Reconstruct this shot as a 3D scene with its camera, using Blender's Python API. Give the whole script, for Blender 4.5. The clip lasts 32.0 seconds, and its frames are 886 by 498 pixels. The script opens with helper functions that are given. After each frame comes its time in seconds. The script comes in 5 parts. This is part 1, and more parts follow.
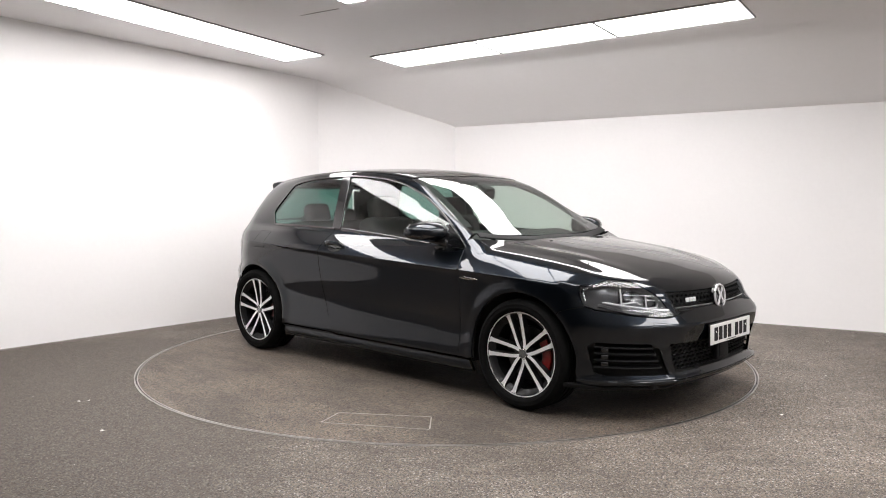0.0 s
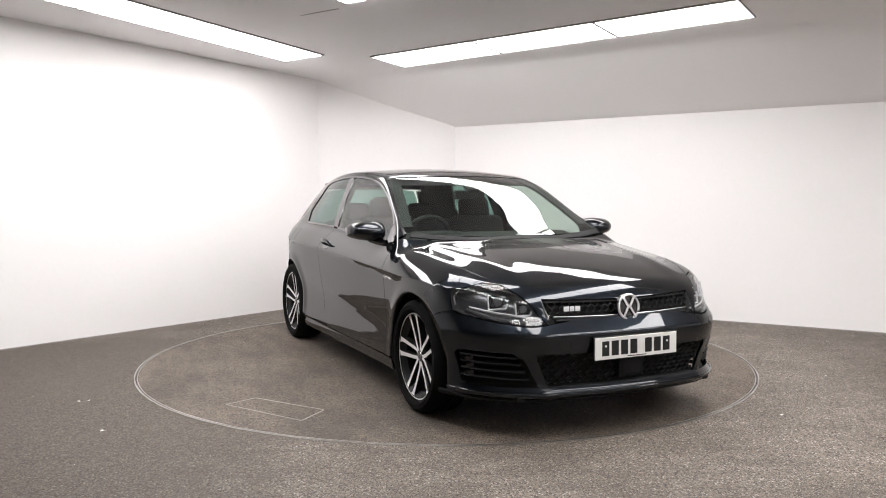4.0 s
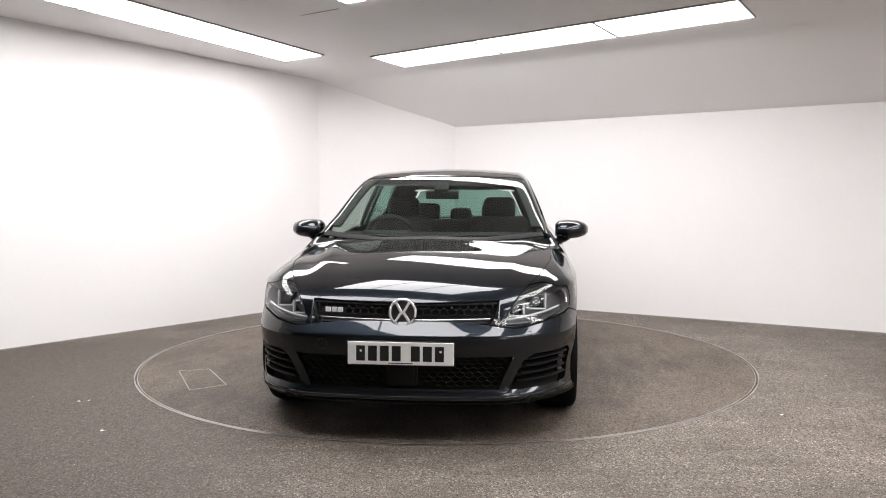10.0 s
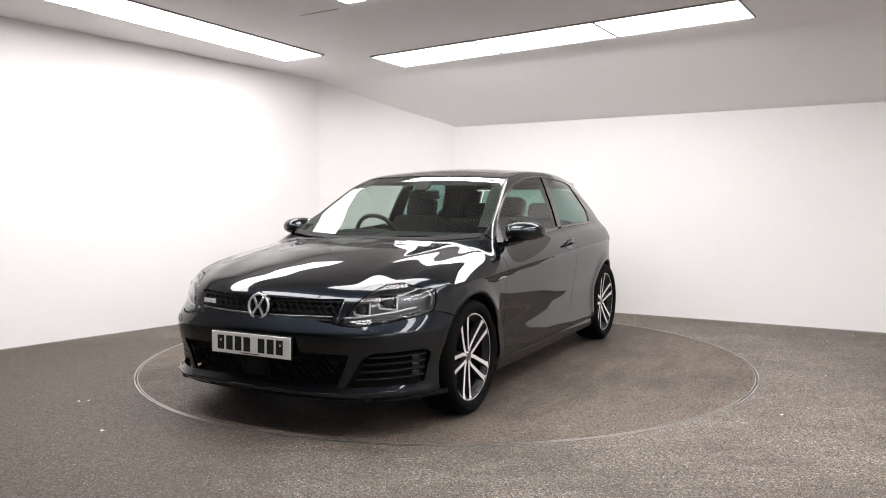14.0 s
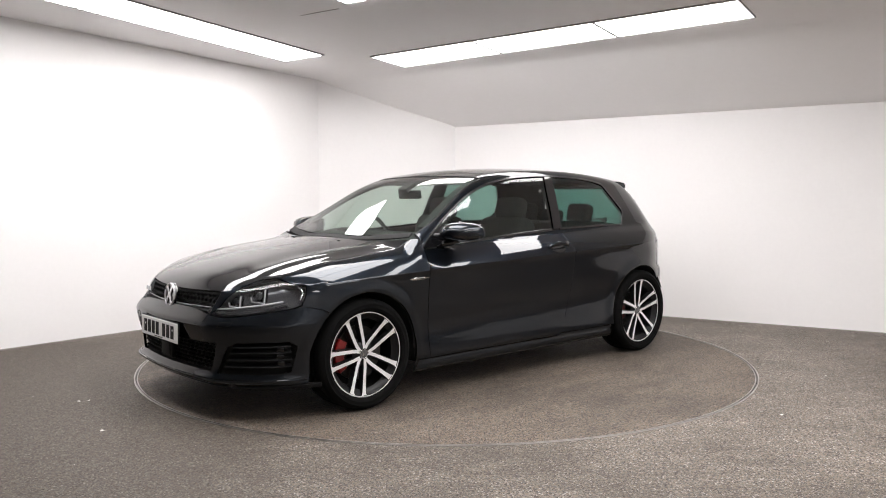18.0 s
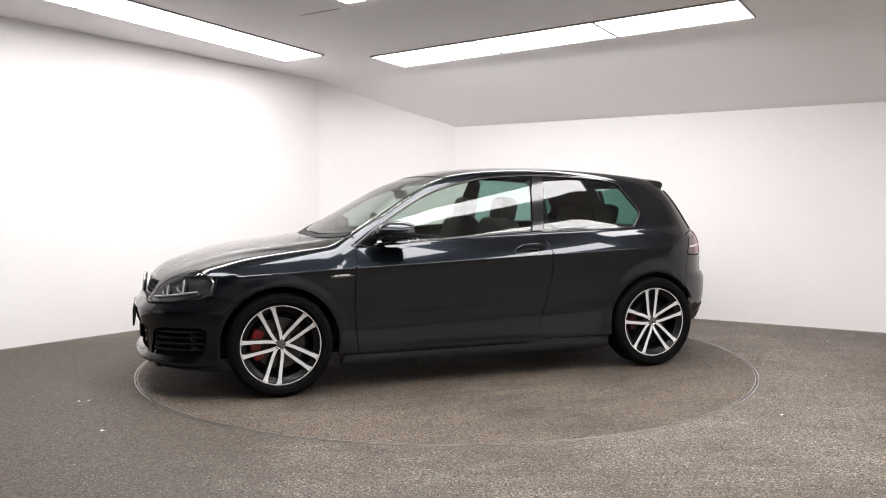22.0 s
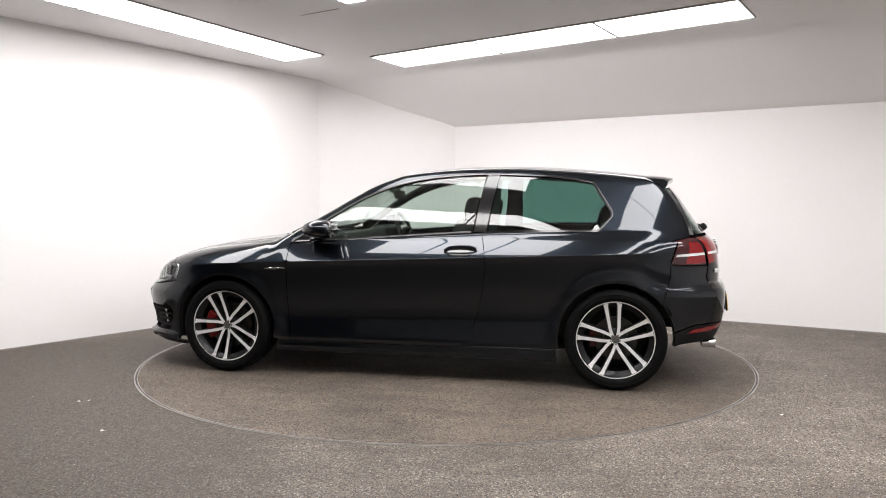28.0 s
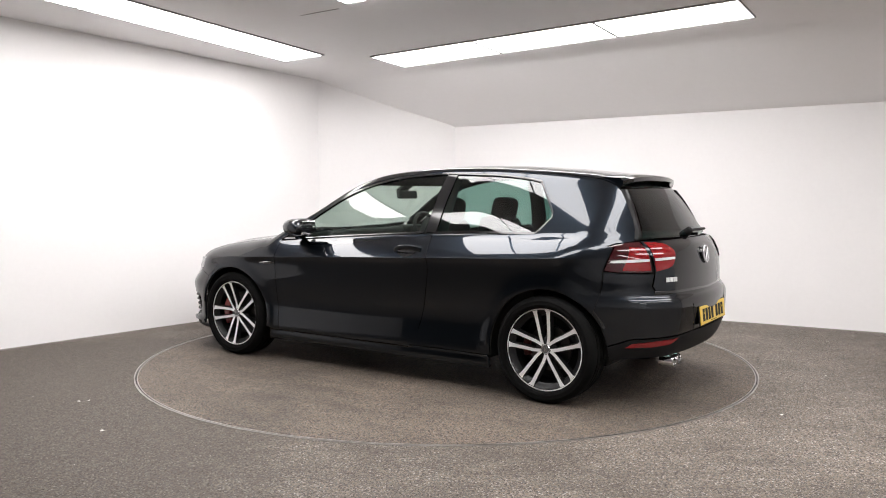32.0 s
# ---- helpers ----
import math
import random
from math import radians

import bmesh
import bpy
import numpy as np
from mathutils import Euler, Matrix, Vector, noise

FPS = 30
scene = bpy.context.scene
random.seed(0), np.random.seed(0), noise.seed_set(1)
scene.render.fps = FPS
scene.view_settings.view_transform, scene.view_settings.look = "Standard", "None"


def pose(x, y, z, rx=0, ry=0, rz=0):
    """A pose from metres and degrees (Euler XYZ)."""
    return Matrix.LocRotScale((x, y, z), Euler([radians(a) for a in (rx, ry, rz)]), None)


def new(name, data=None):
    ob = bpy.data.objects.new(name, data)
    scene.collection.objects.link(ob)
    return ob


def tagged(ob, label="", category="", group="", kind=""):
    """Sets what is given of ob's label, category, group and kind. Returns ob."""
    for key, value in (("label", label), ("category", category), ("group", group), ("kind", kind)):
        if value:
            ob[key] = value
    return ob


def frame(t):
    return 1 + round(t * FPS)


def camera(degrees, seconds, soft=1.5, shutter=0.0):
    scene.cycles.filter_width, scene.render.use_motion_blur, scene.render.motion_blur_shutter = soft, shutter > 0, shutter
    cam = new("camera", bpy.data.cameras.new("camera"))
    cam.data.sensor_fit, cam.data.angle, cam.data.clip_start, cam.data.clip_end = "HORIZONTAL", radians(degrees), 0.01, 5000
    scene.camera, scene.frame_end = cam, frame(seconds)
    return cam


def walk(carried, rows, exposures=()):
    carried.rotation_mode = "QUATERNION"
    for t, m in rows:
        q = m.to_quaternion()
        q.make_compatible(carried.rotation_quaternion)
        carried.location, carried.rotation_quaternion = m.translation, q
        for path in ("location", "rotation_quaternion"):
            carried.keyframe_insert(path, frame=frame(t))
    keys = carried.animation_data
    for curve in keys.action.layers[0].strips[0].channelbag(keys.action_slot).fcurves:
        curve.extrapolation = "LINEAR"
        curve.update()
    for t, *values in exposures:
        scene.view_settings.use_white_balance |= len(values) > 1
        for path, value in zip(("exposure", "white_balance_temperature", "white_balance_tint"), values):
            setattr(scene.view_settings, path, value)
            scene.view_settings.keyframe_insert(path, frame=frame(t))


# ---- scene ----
# ---- camera: stands still on its tripod while the table turns ----
cam = camera(58.0, 32.0, soft=1.0)
EYE = (0.0, -6.027, 1.215)
walk(cam, [(0, pose(*EYE, 86.156, 0, 0.223)), (32, pose(*EYE, 86.156, 0, 0.223))], [(0, 0.0), (32, 0.0)])

# ---- light: white rooms lit by ceiling panels alone ----
world = bpy.data.worlds.new("room_dark")
world.use_nodes = True
scene.world = world
world.node_tree.nodes["Background"].inputs[0].default_value = (0.9, 0.95, 1.0, 1)
world.node_tree.nodes["Background"].inputs[1].default_value = 0.02
PANEL_POWER = 11.8


# ---- materials ----
def nodes_of(name):
    m = bpy.data.materials.new(name)
    m.use_nodes = True
    nt = m.node_tree
    return m, nt, nt.nodes, nt.links, nt.nodes["Principled BSDF"]


def plain(name, rgb, rough=0.5, metal=0.0, coat=0.0, grain=0.0, scale=40.0, bump=0.0, spec=0.5):
    """One surface with grain in colour, gloss and relief at two scales."""
    m, nt, N, L, b = nodes_of(name)
    b.inputs["Base Color"].default_value = (*rgb, 1)
    b.inputs["Roughness"].default_value = rough
    b.inputs["Metallic"].default_value = metal
    b.inputs["Coat Weight"].default_value = coat
    b.inputs["Coat Roughness"].default_value = 0.02
    b.inputs["Specular IOR Level"].default_value = spec
    if grain or bump:
        tc = N.new("ShaderNodeTexCoord")
        n1 = N.new("ShaderNodeTexNoise")
        n1.inputs["Scale"].default_value = scale
        n1.inputs["Detail"].default_value = 6
        L.new(tc.outputs["Object"], n1.inputs["Vector"])
        if grain:
            n2 = N.new("ShaderNodeTexNoise")
            n2.inputs["Scale"].default_value = scale / 14
            L.new(tc.outputs["Object"], n2.inputs["Vector"])
            add = N.new("ShaderNodeMath")
            add.operation = "ADD"
            L.new(n1.outputs["Fac"], add.inputs[0])
            L.new(n2.outputs["Fac"], add.inputs[1])
            mr = N.new("ShaderNodeMapRange")
            mr.inputs["From Min"].default_value, mr.inputs["From Max"].default_value = 0.6, 1.4
            mr.inputs["To Min"].default_value, mr.inputs["To Max"].default_value = 1 - grain, 1 + grain
            L.new(add.outputs[0], mr.inputs["Value"])
            mx = N.new("ShaderNodeMix")
            mx.data_type, mx.blend_type = "RGBA", "MULTIPLY"
            mx.inputs["Factor"].default_value = 1
            mx.inputs["A"].default_value = (*rgb, 1)
            L.new(mr.outputs["Result"], mx.inputs["B"])
            L.new(mx.outputs["Result"], b.inputs["Base Color"])
        if bump:
            bp = N.new("ShaderNodeBump")
            bp.inputs["Strength"].default_value = bump
            bp.inputs["Distance"].default_value = 0.002
            L.new(n1.outputs["Fac"], bp.inputs["Height"])
            L.new(bp.outputs["Normal"], b.inputs["Normal"])
    return m


def glowing(name, rgb, power):
    m, nt, N, L, b = nodes_of(name)
    b.inputs["Base Color"].default_value = (0.8, 0.8, 0.8, 1)
    b.inputs["Emission Color"].default_value = (*rgb, 1)
    b.inputs["Emission Strength"].default_value = power
    return m


def glazing(name, tint, f0=0.06, rough=0.0):
    """Thin tinted glass: a tinted see-through pane with a clear gloss that rises towards grazing."""
    m, nt, N, L, b = nodes_of(name)
    N.remove(b)
    out = N["Material Output"]
    tr = N.new("ShaderNodeBsdfTransparent")
    tr.inputs["Color"].default_value = (*tint, 1)
    gl = N.new("ShaderNodeBsdfGlossy")
    gl.inputs["Roughness"].default_value = rough
    lw = N.new("ShaderNodeLayerWeight")
    lw.inputs["Blend"].default_value = 0.5
    pw = N.new("ShaderNodeMath")
    pw.operation = "POWER"
    pw.inputs[1].default_value = 5
    L.new(lw.outputs["Facing"], pw.inputs[0])
    ma = N.new("ShaderNodeMath")
    ma.operation = "MULTIPLY_ADD"
    ma.inputs[1].default_value, ma.inputs[2].default_value = 1 - f0, f0
    L.new(pw.outputs[0], ma.inputs[0])
    mix = N.new("ShaderNodeMixShader")
    L.new(ma.outputs[0], mix.inputs["Fac"])
    L.new(tr.outputs[0], mix.inputs[1])
    L.new(gl.outputs[0], mix.inputs[2])
    L.new(mix.outputs[0], out.inputs["Surface"])
    return m


def speckled(name, stones, dirt, dirt_at, amount, span, scale=170.0, rough=0.85):
    """Resin-bound stone floor: small stones of several colours, a few glints, and brown dirt trodden in.
    dirt_at: where the dirt lies thickest (x, y, reach)."""
    m, nt, N, L, b = nodes_of(name)
    tc = N.new("ShaderNodeTexCoord")
    vor = N.new("ShaderNodeTexVoronoi")
    vor.inputs["Scale"].default_value = scale
    L.new(tc.outputs["Object"], vor.inputs["Vector"])
    sep = N.new("ShaderNodeSeparateColor")
    L.new(vor.outputs["Color"], sep.inputs[0])
    ramp = N.new("ShaderNodeValToRGB")
    cr = ramp.color_ramp
    cr.interpolation = "CONSTANT"
    while len(cr.elements) < len(stones):
        cr.elements.new(0.5)
    for e, (p, c) in zip(cr.elements, stones):
        e.position = p
    for e, (p, c) in zip(cr.elements, stones):
        e.color = (*c, 1)
    L.new(sep.outputs[0], ramp.inputs["Fac"])
    big = N.new("ShaderNodeTexNoise")
    big.inputs["Scale"].default_value, big.inputs["Detail"].default_value, big.inputs["Roughness"].default_value = 0.9, 7, 0.62
    L.new(tc.outputs["Object"], big.inputs["Vector"])
    mp = N.new("ShaderNodeMapping")
    mp.inputs["Scale"].default_value = (2.0, 7.0, 1.0)
    mp.inputs["Rotation"].default_value = (0, 0, 0.5)
    L.new(tc.outputs["Object"], mp.inputs["Vector"])
    streak = N.new("ShaderNodeTexNoise")
    streak.inputs["Scale"].default_value, streak.inputs["Detail"].default_value = 1.0, 6
    L.new(mp.outputs[0], streak.inputs["Vector"])
    dist = N.new("ShaderNodeVectorMath")
    dist.operation = "DISTANCE"
    dist.inputs[1].default_value = (dirt_at[0], dirt_at[1], 0)
    L.new(tc.outputs["Object"], dist.inputs[0])
    near = N.new("ShaderNodeMapRange")
    near.inputs["From Min"].default_value, near.inputs["From Max"].default_value = dirt_at[2] * 0.2, dirt_at[2]
    near.inputs["To Min"].default_value, near.inputs["To Max"].default_value = amount, 0.0
    L.new(dist.outputs["Value"], near.inputs["Value"])
    a1 = N.new("ShaderNodeMath")
    a1.operation = "ADD"
    L.new(big.outputs["Fac"], a1.inputs[0])
    L.new(near.outputs["Result"], a1.inputs[1])
    a2 = N.new("ShaderNodeMath")
    a2.operation = "MULTIPLY_ADD"
    a2.inputs[1].default_value = 0.45
    L.new(streak.outputs["Fac"], a2.inputs[0])
    L.new(a1.outputs[0], a2.inputs[2])
    mask = N.new("ShaderNodeMapRange")
    mask.inputs["From Min"].default_value, mask.inputs["From Max"].default_value = span
    L.new(a2.outputs[0], mask.inputs["Value"])
    mx = N.new("ShaderNodeMix")
    mx.data_type = "RGBA"
    L.new(mask.outputs["Result"], mx.inputs["Factor"])
    L.new(ramp.outputs["Color"], mx.inputs["A"])
    mul = N.new("ShaderNodeMix")
    mul.data_type, mul.blend_type = "RGBA", "MULTIPLY"
    mul.inputs["Factor"].default_value = 0.35
    mul.inputs["A"].default_value = (*dirt, 1)
    L.new(ramp.outputs["Color"], mul.inputs["B"])
    lift = N.new("ShaderNodeMix")
    lift.data_type, lift.blend_type = "RGBA", "ADD"
    lift.inputs["Factor"].default_value = 0.28
    L.new(mul.outputs["Result"], lift.inputs["A"])
    L.new(ramp.outputs["Color"], lift.inputs["B"])
    L.new(lift.outputs["Result"], mx.inputs["B"])
    L.new(mx.outputs["Result"], b.inputs["Base Color"])
    rr = N.new("ShaderNodeMapRange")
    rr.inputs["To Min"].default_value, rr.inputs["To Max"].default_value = rough, 0.55
    L.new(sep.outputs[1], rr.inputs["Value"])
    L.new(rr.outputs["Result"], b.inputs["Roughness"])
    bp = N.new("ShaderNodeBump")
    bp.inputs["Strength"].default_value, bp.inputs["Distance"].default_value = 0.6, 0.003
    bp.invert = True
    L.new(vor.outputs["Distance"], bp.inputs["Height"])
    L.new(bp.outputs["Normal"], b.inputs["Normal"])
    return m


M_WALL = plain("white_wall_paint", (0.90, 0.882, 0.88), 0.75, grain=0.015, scale=30, bump=0.08)
M_CEIL = plain("ceiling_board", (0.965, 0.948, 0.948), 0.85, grain=0.015, scale=20, bump=0.05)
M_BACK = plain("pale_bounce_wall", (0.84, 0.84, 0.845), 0.85, grain=0.08, scale=8)
M_DARKWALL = plain("dark_unseen_wall", (0.03, 0.03, 0.032), 0.9, grain=0.2, scale=6)
STONES = [(0.0, (0.039, 0.031, 0.025)), (0.17, (0.220, 0.182, 0.145)), (0.38, (0.134, 0.127, 0.122)), (0.56, (0.247, 0.198, 0.154)), (0.74, (0.074, 0.060, 0.049)), (0.88, (0.35, 0.318, 0.280)), (0.965, (0.56, 0.535, 0.50))]
DIRTY = [(p, tuple(v * k * f for v, k in zip(c, (0.90, 0.84, 0.78)))) for p, c, f in [(p, c, 0.80 if p < 0.8 else 0.52) for p, c in STONES]]
M_FLOOR = speckled("stone_resin_floor", STONES, (0.036, 0.026, 0.018), (-3.4, -2.2, 4.8), 0.50, (0.56, 1.00), 165)
M_TABLE = speckled("turntable_resin", DIRTY, (0.018, 0.014, 0.011), (0.5, -0.6, 2.4), 0.10, (0.64, 0.96), 165)
M_RING = plain("brushed_steel_ring", (0.42, 0.40, 0.38), 0.45, 1.0, grain=0.2, scale=60)
M_GAP = plain("dark_gap", (0.01, 0.01, 0.01), 0.9)
M_CHALK = plain("hatch_trim", (0.30, 0.285, 0.265), 0.7, grain=0.35, scale=60)
M_GLOW = glowing("light_panel", (1.0, 0.972, 0.968), PANEL_POWER)
M_FRAME = plain("panel_frame", (0.34, 0.335, 0.33), 0.5)
M_PAINT = plain("carbon_grey_metallic", (0.0112, 0.0149, 0.0204), 0.28, 0.9, 1.0, grain=0.06, scale=1400, spec=0.1)
M_PAINT.node_tree.nodes["Principled BSDF"].inputs["Specular Tint"].default_value = (0.05, 0.06, 0.07, 1)
M_BLACKGLOSS = plain("black_gloss", (0.006, 0.006, 0.007), 0.12, 0, 0.6)
M_SATINBLACK = plain("black_satin_trim", (0.006, 0.006, 0.0065), 0.38, 0, 0.12, grain=0.1, scale=200, spec=0.2)
M_BLACK = plain("black_plastic", (0.006, 0.006, 0.0065), 0.6, 0, 0, grain=0.2, scale=200, bump=0.15, spec=0.2)
M_SHELL = plain("inner_shell", (0.006, 0.006, 0.006), 0.9)
M_TYRE = plain("tyre_rubber", (0.005, 0.005, 0.005), 0.8, grain=0.2, scale=90, bump=0.2, spec=0.08)
M_ALLOY = plain("machined_alloy", (0.86, 0.86, 0.865), 0.33, 0.30, grain=0.05, scale=300)
M_POCKET = plain("black_wheel_paint", (0.006, 0.006, 0.0065), 0.45, 0, 0.12, spec=0.25)
M_CHROME = plain("chrome", (0.80, 0.80, 0.81), 0.08, 1.0)
M_BRIGHT = plain("bright_silver", (0.80, 0.80, 0.82), 0.22, 0.65, 0.4)
M_SATIN = plain("satin_silver", (0.55, 0.56, 0.57), 0.3, 1.0)
M_DISC = plain("brake_disc_steel", (0.07, 0.067, 0.064), 0.35, 1.0, grain=0.2, scale=120)
M_RED = plain("red_caliper_paint", (0.24, 0.008, 0.008), 0.3, 0, 0.5, grain=0.1)
# darker red for the rear calipers
M_REARRED = plain("darker_caliper_paint", (0.09, 0.006, 0.006), 0.45, grain=0.2)
M_GLASS = glazing("green_tinted_glass", (0.71, 0.80, 0.75), 0.085)
M_DARKGLASS = glazing("privacy_glass", (0.25, 0.42, 0.38), 0.085)
M_LENS = glazing("clear_lens", (0.92, 0.93, 0.94))
M_TRIM = plain("dark_cabin_trim", (0.006, 0.006, 0.0065), 0.7, grain=0.15, scale=60, bump=0.08)
M_SEAT = plain("charcoal_seat_cloth", (0.009, 0.009, 0.010), 0.9, grain=0.15, scale=60, bump=0.08)
M_LAMPRED = plain("red_lamp_lens", (0.19, 0.004, 0.006), 0.08, 0, 0.5)
M_LAMPDARK = plain("dark_cherry_lens", (0.035, 0.004, 0.006), 0.06, 0, 0.5)
M_WHITE = plain("white_plate", (0.78, 0.78, 0.76), 0.4, 0, 0.2)
M_YELLOW = plain("yellow_plate", (0.75, 0.50, 0.04), 0.4, 0, 0.2)
M_INK = plain("black_ink", (0.004, 0.004, 0.004), 0.8)
M_REFLECT = plain("lamp_reflector", (0.75, 0.76, 0.78), 0.18, 1.0)
M_LAMPGREY = plain("lamp_bezel_grey", (0.12, 0.122, 0.128), 0.30, 0.6, 0.3)


# ---- mesh helpers ----
def mesh_ob(name, verts, faces, mat, parent=None, label="", smooth=False, shift=(0, 0, 0)):
    me = bpy.data.meshes.new(name)
    me.from_pydata([tuple(v) for v in verts], [], [tuple(int(i) for i in f) for f in faces])
    me.materials.append(mat)
    if smooth:
        me.shade_smooth()
    me.update()
    ob = new(name, me)
    if parent is not None:
        ob.parent = parent
    if label:
        ob["label"] = label
    return ob


def part(name, bm, mat, parent=None, label="", smooth=False, angle=None):
    me = bpy.data.meshes.new(name)
    bmesh.ops.recalc_face_normals(bm, faces=bm.faces[:])
    if smooth:
        for f in bm.faces:
            f.smooth = True
        if angle:
            for e in bm.edges:
                if len(e.link_faces) == 2 and e.calc_face_angle(0) > radians(angle):
                    e.smooth = False
    bm.to_mesh(me)
    bm.free()
    me.materials.append(mat)
    ob = new(name, me)
    if parent is not None:
        ob.parent = parent
    if label:
        ob["label"] = label
    return ob


def box(bm, m, size, bevel=0.0, seg=2):
    """A bevelled box of the given size at the pose m, added to bm."""
    g = bmesh.ops.create_cube(bm, size=1, matrix=m @ Matrix.Diagonal((*size, 1)))
    if bevel:
        es = list({e for v in g["verts"] for e in v.link_edges})
        bmesh.ops.bevel(bm, geom=es, offset=bevel, segments=seg, profile=0.6, affect="EDGES")
    return bm


def boxed(m, size, bevel=0.0, seg=2):
    return box(bmesh.new(), m, size, bevel, seg)


def lathe(profile, steps, axis="y", close=False):
    """A bmesh turned from (radius, along) pairs round the y axis."""
    bm = bmesh.new()
    rings = []
    for r, a in profile:
        rings.append([bm.verts.new((r * math.cos(2 * math.pi * i / steps), a, r * math.sin(2 * math.pi * i / steps))) for i in range(steps)])
    pairs = list(zip(rings, rings[1:] + rings[:1])) if close else list(zip(rings, rings[1:]))
    for a, b in pairs:
        for i in range(steps):
            j = (i + 1) % steps
            bm.faces.new((a[i], a[j], b[j], b[i]))
    return bm


def prism(poly, z0, z1):
    """A bmesh raised from a flat outline in x, y between two heights."""
    bm = bmesh.new()
    lo = [bm.verts.new((x, y, z0)) for x, y in poly]
    hi = [bm.verts.new((x, y, z1)) for x, y in poly]
    bm.faces.new(hi)
    bm.faces.new(lo[::-1])
    for i in range(len(poly)):
        j = (i + 1) % len(poly)
        bm.faces.new((lo[i], lo[j], hi[j], hi[i]))
    return bm


def tube(pts, r, sides=8, closed=False, flat=1.0):
    """A bmesh tube along a line of points."""
    bm = bmesh.new()
    P = [Vector(p) for p in pts]
    n = len(P)
    rings = []
    for i, p in enumerate(P):
        a = P[(i - 1) % n] if closed or i else P[0]
        b = P[(i + 1) % n] if closed or i < n - 1 else P[-1]
        t = (b - a).normalized()
        ref = Vector((0, 0, 1)) if abs(t.z) < 0.9 else Vector((0, 1, 0))
        u = t.cross(ref).normalized()
        w = u.cross(t)
        rings.append([bm.verts.new(p + (u * math.cos(2 * math.pi * k / sides) * flat + w * math.sin(2 * math.pi * k / sides)) * r) for k in range(sides)])
    for i in range(n if closed else n - 1):
        a, b = rings[i], rings[(i + 1) % n]
        for k in range(sides):
            bm.faces.new((a[k], a[(k + 1) % sides], b[(k + 1) % sides], b[k]))
    if not closed:
        bm.faces.new(rings[0][::-1])
        bm.faces.new(rings[-1])
    return bm


# ---- the room: white walls, one across the corner, a ceiling that slopes down to the right wall ----
def ceil_z(y):
    return 2.61 - 0.05 * y


L0, A0, B0, R0 = Vector((-5.9, -2.83)), Vector((-1.40, 2.79)), Vector((0.10, 3.10)), Vector((6.9, -0.76))
BACK_L, BACK_R = Vector((-5.9, -9.5)), Vector((6.9, -9.5))


def wall(name, p, q, mat, tops, thick=0.12, label=""):
    """A wall from p to q with its upper edge through tops (share of the length, height), thickened outwards."""
    bm = bmesh.new()
    d = (q - p).normalized()
    out = Vector((-d.y, d.x))
    line = [(p, 0.0)] + [(q, 0.0)] + [(p.lerp(q, s), z) for s, z in tops[::-1]]
    inner = [bm.verts.new((v.x, v.y, z)) for v, z in line]
    outer = [bm.verts.new((v.x + out.x * thick, v.y + out.y * thick, z)) for v, z in line]
    bm.faces.new(inner)
    bm.faces.new(outer[::-1])
    for i in range(len(inner)):
        j = (i + 1) % len(inner)
        bm.faces.new((inner[i], inner[j], outer[j], outer[i]))
    return tagged(part(name, bm, mat), label, kind="structure")


RIGHT_TOP = 1.985
COVE = [(0.0, 2.482), (0.10, 2.426), (0.5, 2.225), (0.93, 2.030), (1.0, RIGHT_TOP)]
wall("wall_left", L0, A0, M_WALL, [(0, 2.9), (1, 2.9)], label="plain white painted studio wall")
wall("wall_right", B0, R0, M_WALL, [(0, 2.9), (1, 2.9)], label="plain white painted wall under a low sloped ceiling")


wall("wall_corner", A0, B0, M_WALL, [(0, 2.9), (1, 2.9)], label="white painted wall across the corner")
# unseen side and rear walls, kept pale so they bounce light onto the car
wall("wall_side", R0, BACK_R, M_BACK, [(0, 3.3), (1, 3.3)], label="unseen pale side wall added to bounce light")
wall("wall_rear", BACK_R, BACK_L, M_BACK, [(0, 3.3), (1, 3.3)], label="unseen pale rear wall added to bounce light")
# unseen, added dark so the doors reflect little from the far left
wall("wall_far_left", BACK_L, L0, M_DARKWALL, [(0, 3.3), (1, 3.3)], label="unseen dark wall added for the car's dark reflections")


